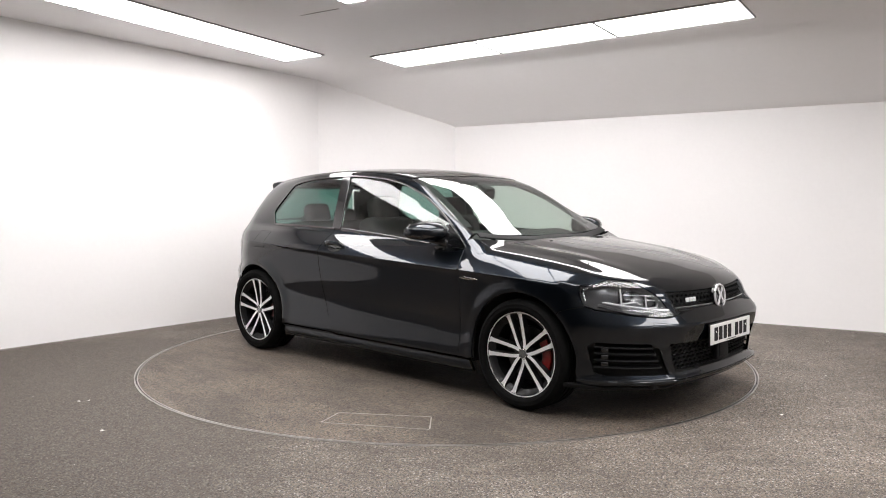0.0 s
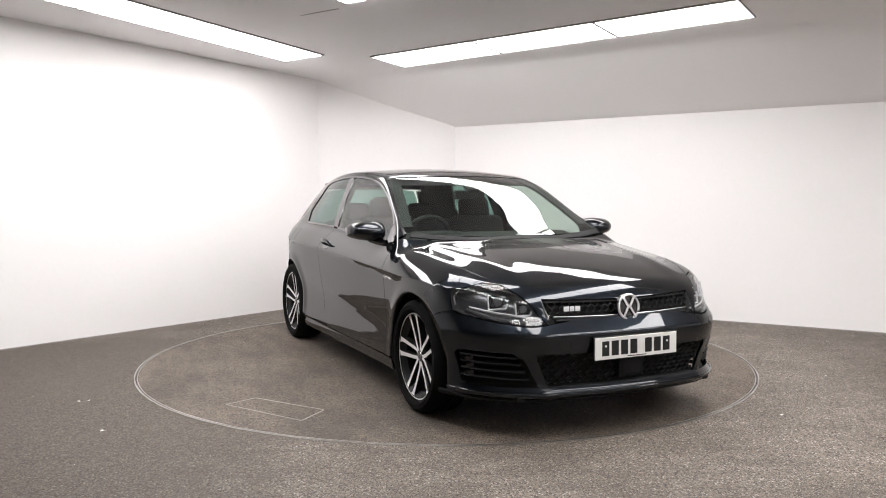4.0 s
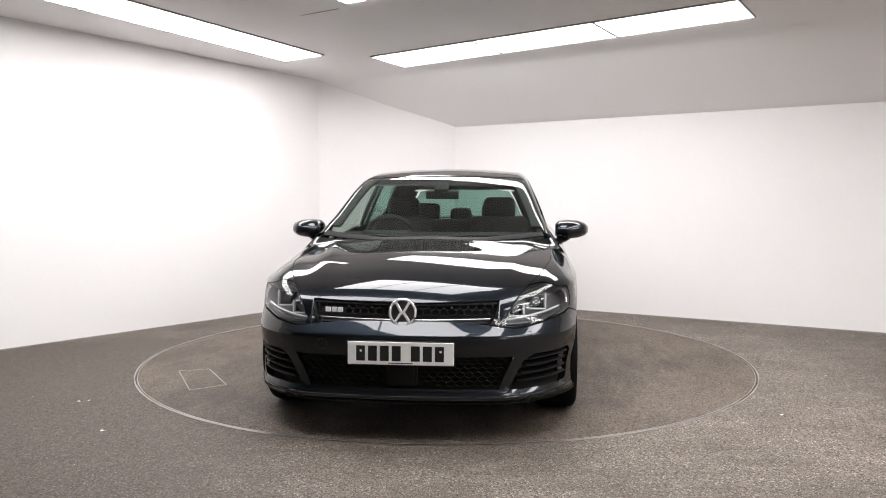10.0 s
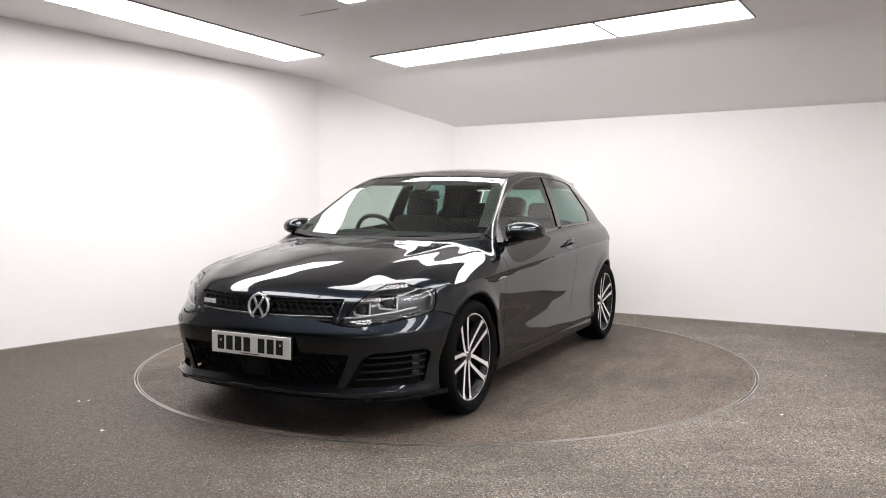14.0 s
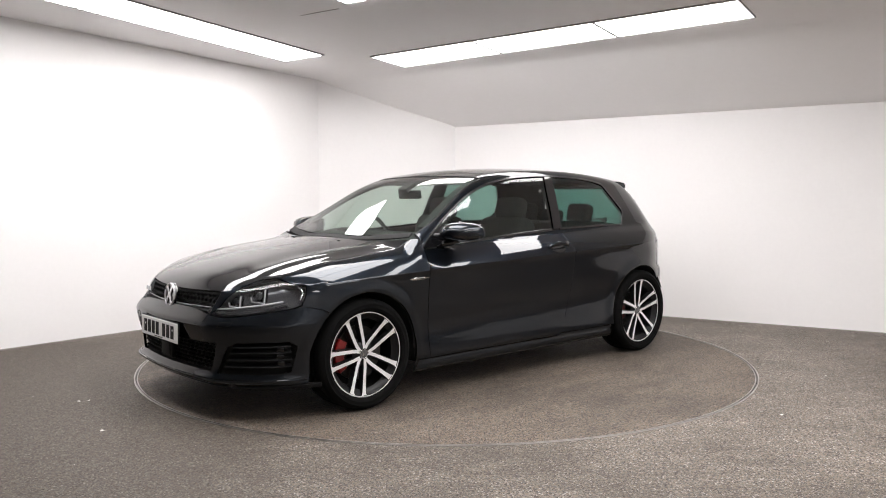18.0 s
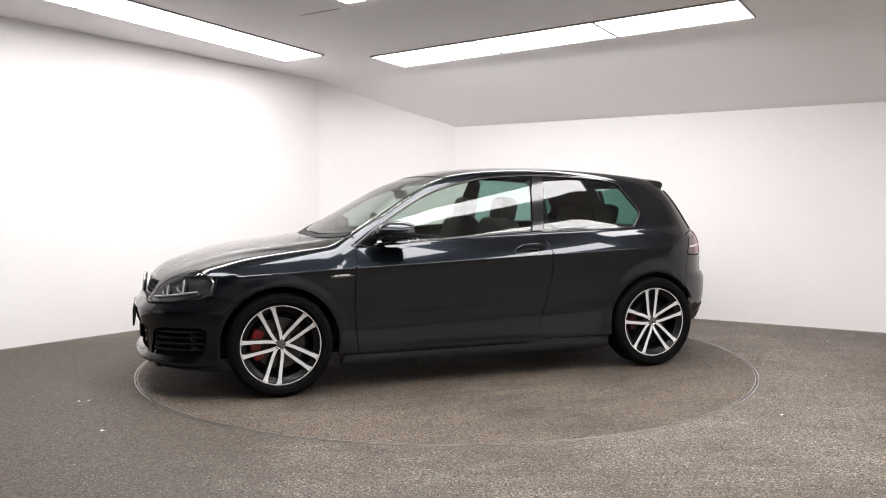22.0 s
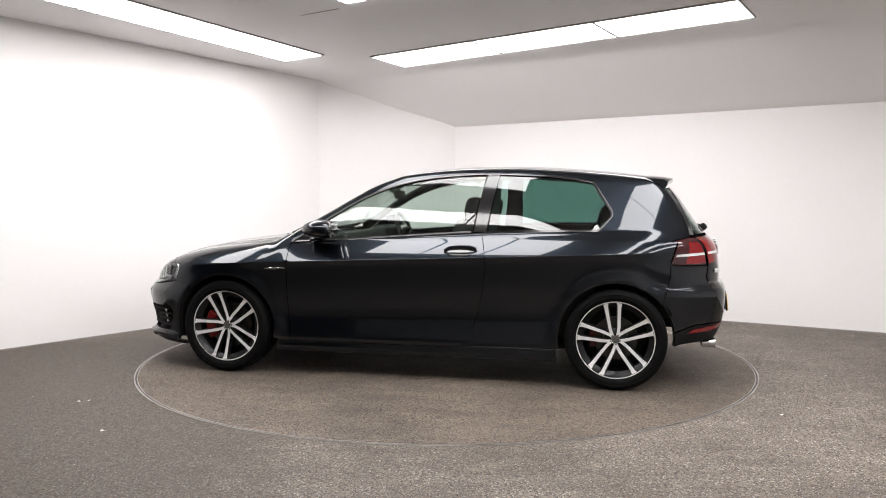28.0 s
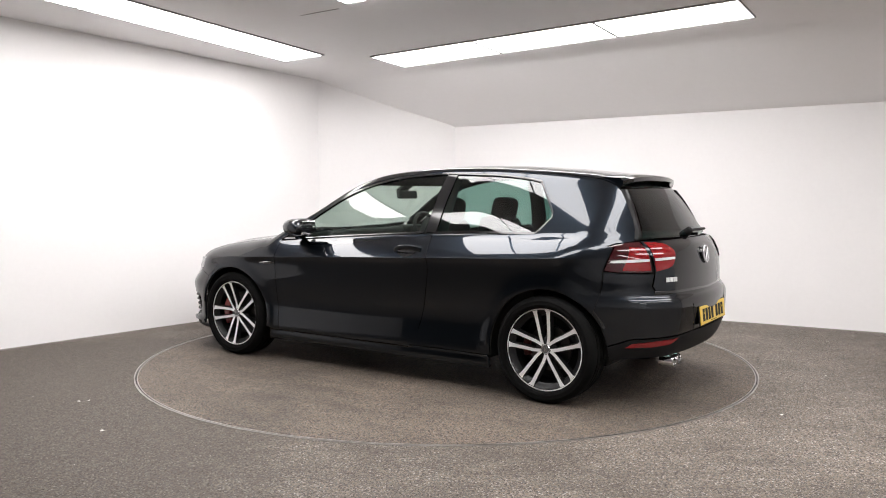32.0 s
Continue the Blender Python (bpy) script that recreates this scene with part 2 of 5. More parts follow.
def make_ceiling():
    """Flat board above the table; past a fold along the right wall it curves down to the wall's low top."""
    run = (R0 - B0).normalized()
    inn = Vector((run.y, -run.x))
    depth = (A0 - B0).dot(inn)
    bm = bmesh.new()
    rows = []
    a0, a1 = -3.0, (R0 - B0).length + 4.2  # along the right wall and on to the rear
    prof = []
    for s, z in COVE:
        prof.append((depth * (1 - s), z))
    prof = [(-0.32, RIGHT_TOP - 0.03)] + prof[::-1]
    for k, (dist, z) in enumerate(prof):
        row = []
        for i in range(13):
            a = a0 + (a1 - a0) * i / 12
            p = B0 + run * a + inn * dist
            flat = ceil_z(p.y)
            low = RIGHT_TOP + 0.01 * a
            share = (z - RIGHT_TOP) / (prof[-1][1] - RIGHT_TOP)
            row.append(bm.verts.new((p.x, p.y, low + (flat - low) * share)))
        rows.append(row)
    p_far = []
    for i in range(13):
        a = a0 + (a1 - a0) * i / 12
        p = B0 + run * a + inn * 13.5
        p_far.append(bm.verts.new((p.x, p.y, ceil_z(p.y))))
    rows.append(p_far)
    for r, s in zip(rows, rows[1:]):
        for i in range(12):
            f = bm.faces.new((r[i], r[i + 1], s[i + 1], s[i]))
            f.smooth = True
    ob = part("ceiling", bm, M_CEIL)
    sol = ob.modifiers.new("thick", "SOLIDIFY")
    sol.thickness = 0.05
    sol.offset = 1
    return tagged(ob, "pale grey ceiling board curving down to the wall", kind="structure")


ceiling = make_ceiling()

# ceiling light panels: strips laid square to the walls; along: -33 degrees
ALONG, ACROSS = Vector((0.8387, -0.5446)), Vector((0.5446, 0.8387))


def light_panel(a0, a1, n0, n1):
    """One flush ceiling light panel: diffuser in a thin frame."""
    mid = ALONG * ((a0 + a1) / 2) + ACROSS * ((n0 + n1) / 2)
    m = Matrix.Translation((mid.x, mid.y, ceil_z(mid.y) - 0.008)) @ Euler((math.atan(-0.05), 0, 0)).to_matrix().to_4x4() @ pose(0, 0, 0, 0, 0, -33)
    la, ln = a1 - a0, n1 - n0
    root = new("ceiling_light")
    root.matrix_world = m
    tagged(root, "flush white glowing panel set into the ceiling", "ceiling light", "ceiling light panels")
    fr = bmesh.new()
    w = 0.010
    for cx, cy, sx, sy in ((0, ln / 2 - w / 2, la, w), (0, -ln / 2 + w / 2, la, w), (la / 2 - w / 2, 0, w, ln - 2 * w), (-la / 2 + w / 2, 0, w, ln - 2 * w)):
        box(fr, pose(cx, cy, 0), (sx, sy, 0.014))
    part("frame", fr, M_FRAME, root)
    part("diffuser", boxed(pose(0, 0, 0.001), (la - 2 * w, ln - 2 * w, 0.006)), M_GLOW, root)
    return root


for k in range(3):
    light_panel(-1.487 + 1.119 * k, -0.372 + 1.119 * k, 0.967, 1.522)
    light_panel(-1.487 + 1.119 * k, -0.372 + 1.119 * k, -2.98, -2.43)
    light_panel(-2.30, -1.80, -0.425 - 1.09 * k, 0.68 - 1.09 * k)
    light_panel(2.00, 2.50, -0.425 - 1.09 * k, 0.68 - 1.09 * k)
    # next two strips are unseen, added to brighten the right wall and floor
    light_panel(3.60, 4.15, -0.425 - 1.09 * k, 0.68 - 1.09 * k)
    light_panel(5.20, 5.75, -0.425 - 1.09 * k, 0.68 - 1.09 * k)
    light_panel(-0.55 + 0.557 * k, 0.004 + 0.557 * k, -1.58, -0.476)

# unseen row behind the tripod, added to brighten rear wall and door reflections
for k in range(3):
    light_panel(5.60 + 1.119 * k, 6.715 + 1.119 * k, -4.60, -4.05)

# ---- floor and turntable ----
R_TABLE = 2.20


def ring_mesh(name, r0, r1, z0, z1, mat, steps=160, label="", kind=""):
    bm = bmesh.new()
    rows = []
    for r, z in ((r0, z0), (r0, z1), (r1, z1), (r1, z0)):
        rows.append([bm.verts.new((r * math.cos(2 * math.pi * i / steps), r * math.sin(2 * math.pi * i / steps), z)) for i in range(steps)])
    for a, b in zip(rows, rows[1:] + rows[:1]):
        for i in range(steps):
            j = (i + 1) % steps
            bm.faces.new((a[i], a[j], b[j], b[i]))
    return tagged(part(name, bm, mat), label, kind=kind)


def make_floor():
    bm = bmesh.new()
    n = 160
    inner = [bm.verts.new((2.222 * math.cos(2 * math.pi * i / n), 2.222 * math.sin(2 * math.pi * i / n), 0)) for i in range(n)]
    low = [bm.verts.new((v.co.x, v.co.y, -0.06)) for v in inner]
    outer = []
    for i in range(n):
        c, s = math.cos(2 * math.pi * i / n), math.sin(2 * math.pi * i / n)
        k = 11 / max(abs(c), abs(s))
        outer.append(bm.verts.new((c * k, s * k, 0)))
    for i in range(n):
        j = (i + 1) % n
        bm.faces.new((inner[i], inner[j], outer[j], outer[i]))
        bm.faces.new((inner[j], inner[i], low[i], low[j]))
    return tagged(part("floor", bm, M_FLOOR), "grey speckled stone-resin floor", kind="structure")


make_floor()
ring_mesh("trim", 2.212, 2.222, -0.05, 0.002, M_RING, label="thin steel edging round the turntable", kind="structure")
tagged(part("floor_pit", lathe([(0.01, 0), (2.3, 0)], 96), M_GAP), "dark pit below the turntable", kind="structure").matrix_world = pose(0, 0, -0.055, 90)

table = new("turntable")
tagged(table, "round brown-grey resin turntable flush with the floor", "turntable")
part("deck", prism([(2.196 * math.cos(2 * math.pi * i / 160), 2.196 * math.sin(2 * math.pi * i / 160)) for i in range(160)], -0.05, 0.0), M_TABLE, table)
ring_mesh("edge_band", 2.1965, 2.204, -0.05, 0.0015, M_RING).parent = table

# ---- the car: one smooth body form, cut into its panels ----
# car frame: x forward from the front axle, y to the car's left, z up from the ground
CX, CY = 1.368, -0.010
WB = 2.631
car = new("hatchback_car")
tagged(car, "dark grey metallic three-door hatchback parked on the turntable", "car")


def curve(pairs):
    """A smooth line through (x, y) pairs without overshoot."""
    P = sorted(pairs)
    X = np.array([p[0] for p in P], float)
    Y = np.array([p[1] for p in P], float)
    h = np.diff(X)
    d = np.diff(Y) / h
    m = np.zeros(len(X))
    m[0], m[-1] = d[0], d[-1]
    for i in range(1, len(X) - 1):
        if d[i - 1] * d[i] > 0:
            w1, w2 = 2 * h[i] + h[i - 1], h[i] + 2 * h[i - 1]
            m[i] = (w1 + w2) / (w1 / d[i - 1] + w2 / d[i])

    def at(x):
        x = np.asarray(x, float)
        i = np.clip(np.searchsorted(X, x) - 1, 0, len(X) - 2)
        t = (x - X[i]) / h[i]
        tc = np.clip(t, 0, 1)
        y = (Y[i] * (1 + 2 * tc) * (1 - tc) ** 2 + h[i] * m[i] * tc * (1 - tc) ** 2 + Y[i + 1] * tc * tc * (3 - 2 * tc) + h[i] * m[i + 1] * tc * tc * (tc - 1))
        return y + (t - tc) * h[i] * np.where(t > 0.5, m[i + 1], m[i])

    return at


def spline(pairs):
    """A line through (x, y) pairs with continuous curvature; straight beyond its ends."""
    P = sorted(pairs)
    X = np.array([p[0] for p in P], float)
    Y = np.array([p[1] for p in P], float)
    n = len(X)
    h = np.diff(X)
    A = np.eye(n)
    r = np.zeros(n)
    for i in range(1, n - 1):
        A[i, i - 1], A[i, i], A[i, i + 1] = h[i - 1], 2 * (h[i - 1] + h[i]), h[i]
        r[i] = 6 * ((Y[i + 1] - Y[i]) / h[i] - (Y[i] - Y[i - 1]) / h[i - 1])
    M = np.linalg.solve(A, r)

    def at(x):
        x = np.asarray(x, float)
        i = np.clip(np.searchsorted(X, x) - 1, 0, n - 2)
        xc = np.clip(x, X[0], X[-1])
        a, b = X[i + 1] - xc, xc - X[i]
        y = (M[i] * a ** 3 + M[i + 1] * b ** 3) / (6 * h[i]) + (Y[i] / h[i] - M[i] * h[i] / 6) * a + (Y[i + 1] / h[i] - M[i + 1] * h[i] / 6) * b
        s0 = (Y[1] - Y[0]) / h[0] - h[0] * M[1] / 6
        s1 = (Y[-1] - Y[-2]) / h[-1] + h[-1] * M[-2] / 6
        return y + np.where(x < X[0], (x - X[0]) * s0, 0) + np.where(x > X[-1], (x - X[-1]) * s1, 0)

    return at


def smax(a, b, k):
    h = np.clip(0.5 + 0.5 * (a - b) / k, 0, 1)
    return b + (a - b) * h + k * h * (1 - h)


def smin(a, b, k):
    return -smax(-a, -b, k)


def step(x, a, b):
    t = np.clip((x - a) / (b - a), 0, 1)
    return t * t * (3 - 2 * t)


PLAN = spline([(0.9, 0.80), (0.6, 0.848), (0.3, 0.878), (0, 0.894), (-0.5, 0.886), (-1.2, 0.884), (-2.0, 0.887), (-2.6, 0.880), (-2.9, 0.842), (-3.1, 0.790), (-3.4, 0.69)])
LOWER = curve([(-0.70, -0.08), (-0.62, -0.042), (-0.590, -0.026), (-0.56, -0.021), (-0.534, -0.025), (-0.517, -0.034), (-0.50, -0.0352), (-0.47, -0.0365), (-0.44, -0.0375), (-0.428, -0.0385), (-0.40, -0.0405), (-0.37, -0.0385), (-0.33, -0.0305),
               (-0.28, -0.0225), (-0.20, -0.0175), (-0.08, -0.0135), (-0.03, -0.0095), (0.0, 0.0)])
UPPER = spline([(0.0, 0.0), (0.03, -0.0125), (0.06, -0.0225), (0.10, -0.0345), (0.16, -0.0545), (0.2, -0.0715), (0.3, -0.1210), (0.4, -0.1810), (0.48, -0.2365), (0.55, -0.292), (0.62, -0.355)])
SILL_LOW = curve([(-0.60, -0.039), (-0.40, -0.039), (-0.33, -0.036), (-0.28, -0.030), (-0.20, -0.022), (-0.08, -0.0145), (-0.03, -0.0098), (0.0, 0.0)])
SILL = curve([(0.10, -0.08), (0.15, -0.020), (0.163, -0.006), (0.175, 0.001), (0.19, 0.004), (0.205, 0.003), (0.222, -0.004), (0.232, -0.001), (0.238, 0.013), (0.246, 0.0155), (0.28, 0.0135), (0.32, 0.010), (0.37, 0.0058), (0.42, 0.0024), (0.50, 0.0), (0.60, 0.0)])


def shoulder(r):
    """Drop of the side above the crease along the doors: a rounded shoulder, then gently bowed glass."""
    d = r - 0.13
    return smax(-(0.62 * r + 2.4 * r * r), -(0.122 + 0.30 * d + 0.30 * d * d), 0.012)


HOOD = spline([(0.85, 0.640), (0.80, 0.678), (0.72, 0.729), (0.6, 0.780), (0.48, 0.819), (0.36, 0.848), (0.2, 0.880), (0, 0.908), (-0.2, 0.933), (-0.36, 0.952), (-0.7, 0.975), (-1.2, 0.985), (-4, 0.985)])
SCREEN = spline([(0.90, -0.235), (0.96, -0.345), (1.016, -0.450), (1.074, -0.558), (1.136, -0.668), (1.198, -0.778), (1.260, -0.892), (1.315, -1.005), (1.36, -1.120), (1.40, -1.25), (1.5, -1.65)])
ROOF = spline([(-0.6, 1.215), (-0.9, 1.318), (-1.05, 1.352), (-1.192, 1.378), (-1.4, 1.404), (-1.6, 1.418), (-1.81, 1.423), (-2.02, 1.421), (-2.22, 1.412), (-2.44, 1.396), (-2.65, 1.376), (-2.86, 1.351), (-3.0, 1.333), (-3.3, 1.28)])
NOSE = curve([(0.12, 0.700), (0.18, 0.755), (0.198, 0.790), (0.212, 0.815), (0.232, 0.822), (0.245, 0.816), (0.262, 0.792), (0.34, 0.798), (0.43, 0.822), (0.50, 0.836), (0.522, 0.837), (0.533, 0.831), (0.545, 0.821), (0.56, 0.8085), (0.58, 0.792), (0.60, 0.7755), (0.61, 0.768), (0.62, 0.763), (0.68, 0.757), (0.76, 0.718), (0.9, 0.5)])
TAIL = curve([(0.16, -3.19), (0.25, -3.262), (0.32, -3.312), (0.40, -3.342), (0.50, -3.358), (0.58, -3.360), (0.625, -3.345), (0.655, -3.318), (0.75, -3.314), (0.85, -3.298), (0.91, -3.273), (0.96, -3.222), (1.014, -3.178), (1.19, -3.055), (1.30, -2.965), (1.5, -2.80)])


def crease_z(x):
    return 0.785 - 0.038 * (x + 0.9)


def half_width(x, z):
    ref = z - crease_z(x)
    up = np.clip(z - 0.93, 0, 1)
    along = step(-x, 0.20, 0.75) * (1 - 0.35 * step(-x, 2.5, 3.0))
    mid = step(-x, -0.1, 0.3) * (1 - step(-x, 2.3, 2.6))
    w = PLAN(x) + np.where(ref > 0, UPPER(ref) + (shoulder(np.maximum(ref, 0)) - UPPER(ref)) * along, LOWER(ref) + (SILL_LOW(ref) + SILL(np.clip(z, 0.1, 0.6)) - LOWER(ref)) * mid)
    w = w - 0.42 * up * np.clip(-2.0 - x, 0, 1.2) ** 1.5 - 0.10 * up * np.clip(x + 1.0, 0, 0.8)
    for ax in (0.0, -WB):
        r = np.hypot(x - ax, z - 0.312)
        w = w + 0.010 * np.exp(-(((r - 0.372) / 0.046) ** 2)) * step(z, 0.15, 0.35)
    return w


def bodyform(P):
    x, y, z = P[..., 0], np.abs(P[..., 1]), P[..., 2]
    side = y - half_width(x, z)
    crown = 0.032 * (y / 0.6) ** 2 - 0.007 * np.exp(-(((y - 0.56 - 0.10 * np.clip(-x, -0.6, 0.5)) / 0.07) ** 2)) * step(x, 0.75, 0.3)
    hood = (z - HOOD(x + 0.06 * (y / 0.6) ** 2 * step(x, 0.2, 0.7)) + crown) * 0.93
    screen = (x - SCREEN(z) + 0.17 * y * y) * 0.5
    roof = z - ROOF(x) + 0.030 * (y / 0.55) ** 2
    top = smin(hood, smax(screen, roof, 0.05), 0.015)
    k = 0.055 + 0.10 * step(x, -0.7, 0.1)
    f = smax(side, top, k)
    nose = (x - NOSE(z) + 0.044 * (y / 0.5) ** 2 + 0.14 * (np.clip(y - 0.45, 0, 1) / 0.3) ** 2) * 0.92
    f = smax(f, nose, 0.10)
    tail = (TAIL(z) + 0.050 * (y / 0.5) ** 2 + 0.19 * (np.clip(y - 0.45, 0, 1) / 0.3) ** 2 - x) * 0.92
    return smax(f, tail, 0.085)


def gradient(P, h=0.0015):
    g = np.zeros_like(P)
    for k in range(3):
        d = np.zeros(3)
        d[k] = h
        g[..., k] = bodyform(P + d) - bodyform(P - d)
    return g / np.maximum(np.linalg.norm(g, axis=-1, keepdims=True), 1e-9)


def cast(O, D, far=2.6, level=0.0):
    """First meeting of the rays O + s D with the body form raised by level."""
    n = 72
    lo = np.zeros(len(O))
    hi = np.full(len(O), far)
    found = np.zeros(len(O), bool)
    for i in range(1, n + 1):
        s = far * i / n
        v = bodyform(O + D * s) - level
        hit = (v < 0) & ~found
        hi[hit], lo[hit] = s, far * (i - 1) / n
        found |= hit
    for _ in range(22):
        mid = (lo + hi) / 2
        inside = bodyform(O + D * mid[:, None]) - level < 0
        hi = np.where(inside, mid, hi)
        lo = np.where(inside, lo, mid)
    return O + D * ((lo + hi) / 2)[:, None]


class Flat:
    """Looks onto the body along one direction."""

    def __init__(self, out, up):
        self.n = np.array(Vector(out).normalized())
        u = Vector(up).cross(Vector(out)).normalized()
        self.u, self.v = np.array(u), np.array(Vector(out).normalized().cross(u))
        self.c = np.array((-1.2, 0, 0.6))

    def flat(self, P):
        return np.stack([(P - self.c) @ self.u, (P - self.c) @ self.v], -1)

    def lift(self, Q, level=0.0):
        O = self.c + Q[:, :1] * self.u + Q[:, 1:] * self.v + self.n * 2.6
        return cast(O, np.broadcast_to(-self.n, O.shape), 3.6, level)


class Round:
    """Looks onto the body from all round an upright axis at x; s is 1 for the front, -1 for the rear."""

    def __init__(self, x, s):
        self.x, self.s = x, s

    def flat(self, P):
        return np.stack([np.arctan2(P[:, 1], self.s * (P[:, 0] - self.x)), P[:, 2]], -1)

    def lift(self, Q, level=0.0):
        D = np.stack([self.s * np.cos(Q[:, 0]), np.sin(Q[:, 0]), np.zeros(len(Q))], -1)
        O = np.stack([np.full(len(Q), self.x), np.zeros(len(Q)), Q[:, 1]], -1) + D * 1.9
        return cast(O, -D, 1.9, level)


SIDE = Flat((0, 1, 0), (0, 0, 1))
HIGH = Flat((0, 0.78, 0.62), (0, 0, 1))
TOP = Flat((0, 0, 1), (1, 0, 0))
FORE = Flat((0.5, 0, 0.87), (-0.87, 0, 0.5))
AFT = Flat((-1, 0, 0.25), (0, 0, 1))
FRONT = Flat((1, 0, 0), (0, 0, 1))
NOSE_R = Round(-0.2, 1)
TAIL_R = Round(-2.45, -1)


def fine(pts, gap=0.02, smooth=False):
    """Guide points drawn out into a close line."""
    P = np.array(pts, float)
    if smooth and len(P) > 2:
        t = np.concatenate([[0], np.cumsum(np.linalg.norm(np.diff(P, axis=0), axis=1))])
        tt = np.linspace(0, t[-1], max(2, int(t[-1] / gap) + 1))
        return np.stack([curve(list(zip(t, P[:, k])))(tt) for k in range(P.shape[1])], -1)
    out = []
    for a, b in zip(P, P[1:]):
        n = max(1, int(np.linalg.norm(b - a) / gap))
        out += [a + (b - a) * i / n for i in range(n)]
    return np.array(out + [P[-1]])


def on_side(pts, smooth=False):
    """Points (x, z) laid on the car's left side."""
    q = fine(pts, 0.02, smooth)
    O = np.stack([q[:, 0], np.full(len(q), 1.3), q[:, 1]], -1)
    return cast(O, np.broadcast_to(np.array((0, -1.0, 0)), O.shape), 1.3)


def on_top(pts, smooth=False):
    """Points (x, y) laid on the top."""
    q = fine(pts, 0.02, smooth)
    O = np.stack([q[:, 0], q[:, 1], np.full(len(q), 1.9)], -1)
    return cast(O, np.broadcast_to(np.array((0, 0, -1.0)), O.shape), 1.9)


def on_end(pts, s, smooth=False):
    """Points (y, z) laid on the front (s 1) or rear (s -1)."""
    q = fine(pts, 0.02, smooth)
    x0 = 1.4 if s > 0 else -3.9
    O = np.stack([np.full(len(q), x0), q[:, 0], q[:, 1]], -1)
    return cast(O, np.broadcast_to(np.array((-1.0 * s, 0, 0)), O.shape), 2.4)


def on_round(pts, proj, smooth=False):
    """Points (degrees, z) laid on a rounded end."""
    q = fine([(radians(a), z) for a, z in pts], 0.02, smooth)
    return proj.lift(q)


def inside(Q, poly):
    x, y = Q[:, 0], Q[:, 1]
    c = np.zeros(len(Q), bool)
    a = poly
    b = np.roll(poly, -1, axis=0)
    for (x0, y0), (x1, y1) in zip(a, b):
        if y0 != y1:
            c ^= ((y0 > y) != (y1 > y)) & (x < (x1 - x0) * (y - y0) / (y1 - y0) + x0)
    return c


def to_edge(Q, poly):
    d = np.full(len(Q), 9.0)
    for a, b in zip(poly, np.roll(poly, -1, axis=0)):
        ab = b - a
        L = ab @ ab
        if L < 1e-12:
            continue
        t = np.clip(((Q - a) @ ab) / L, 0, 1)
        d = np.minimum(d, np.linalg.norm(Q - a - t[:, None] * ab, axis=1))
    return d


def clean(poly, tol=0.004):
    out = [poly[0]]
    for p in poly[1:]:
        if np.linalg.norm(p - out[-1]) > tol:
            out.append(p)
    if np.linalg.norm(out[0] - out[-1]) < tol:
        out.pop()
    return np.array(out)


def inset(poly, d):
    a = poly - np.roll(poly, 1, axis=0)
    b = np.roll(poly, -1, axis=0) - poly
    a /= np.linalg.norm(a, axis=1, keepdims=True) + 1e-12
    b /= np.linalg.norm(b, axis=1, keepdims=True) + 1e-12
    n = np.stack([-(a + b)[:, 1], (a + b)[:, 0]], -1)
    n /= np.linalg.norm(n, axis=1, keepdims=True) + 1e-12
    area = 0.5 * np.sum(poly[:, 0] * np.roll(poly[:, 1], -1) - np.roll(poly[:, 0], -1) * poly[:, 1])
    return poly + n * d * (1 if area > 0 else -1)


def mirrored(V):
    return V * np.array((1, -1, 1))


SHELL_V, SHELL_F = [], []


def sheet(loop, proj, grid=0.024, gap=0.002, level=0.0, lines=(), holes=()):
    """Fills an outline on the body: points, normals, triangles and the outline's indices."""
    from_2d = inset(clean(proj.flat(np.concatenate(loop) if isinstance(loop, list) else loop)), gap)
    hs = [inset(clean(proj.flat(h)), -gap) for h in holes]
    lo, hi = from_2d.min(0), from_2d.max(0)
    gx, gy = np.meshgrid(np.arange(lo[0], hi[0], grid), np.arange(lo[1], hi[1], grid * 0.87))
    gx = gx + (np.arange(gx.shape[0])[:, None] % 2) * grid * 0.5
    Q = np.stack([gx.ravel(), gy.ravel()], -1)
    extra = [proj.flat(l) for l in lines]
    for l in extra:
        Q = Q[to_edge(Q, np.concatenate([l, l[::-1]])) > grid * 0.35] if len(Q) else Q
    Q = np.concatenate([Q] + extra) if extra else Q
    keep = inside(Q, from_2d) & (to_edge(Q, from_2d) > grid * 0.3)
    for h in hs:
        keep &= ~inside(Q, h) & (to_edge(Q, h) > grid * 0.3)
    Q = Q[keep]
    allp = np.concatenate([from_2d] + hs + [Q])
    edges, n, rims = [], 0, []
    for lp in [from_2d] + hs:
        idx = list(range(n, n + len(lp)))
        rims.append(idx)
        edges += [(idx[i], idx[(i + 1) % len(idx)]) for i in range(len(idx))]
        n += len(lp)
    v2, e2, f2, ov, oe, of = delaunay([Vector(p) for p in allp], edges, [], 0, 1e-6)
    v2 = np.array([(p.x, p.y) for p in v2])
    F = np.array([list(f) for f in f2])
    c = v2[F].mean(1)
    ok = inside(c, from_2d)
    for h in hs:
        ok &= ~inside(c, h)
    F = F[ok]
    V = proj.lift(v2, level)
    Nn = gradient(V)
    fn = np.cross(V[F[:, 1]] - V[F[:, 0]], V[F[:, 2]] - V[F[:, 0]])
    flip = np.sum(fn * Nn[F].mean(1), 1) < 0
    F[flip] = F[flip][:, ::-1]
    first = {}
    for i, o in enumerate(ov):
        for j in o:
            first.setdefault(j, i)
    rims = [[first[i] for i in r if i in first] for r in rims]
    return V, Nn, F, rims


from mathutils.geometry import delaunay_2d_cdt as delaunay


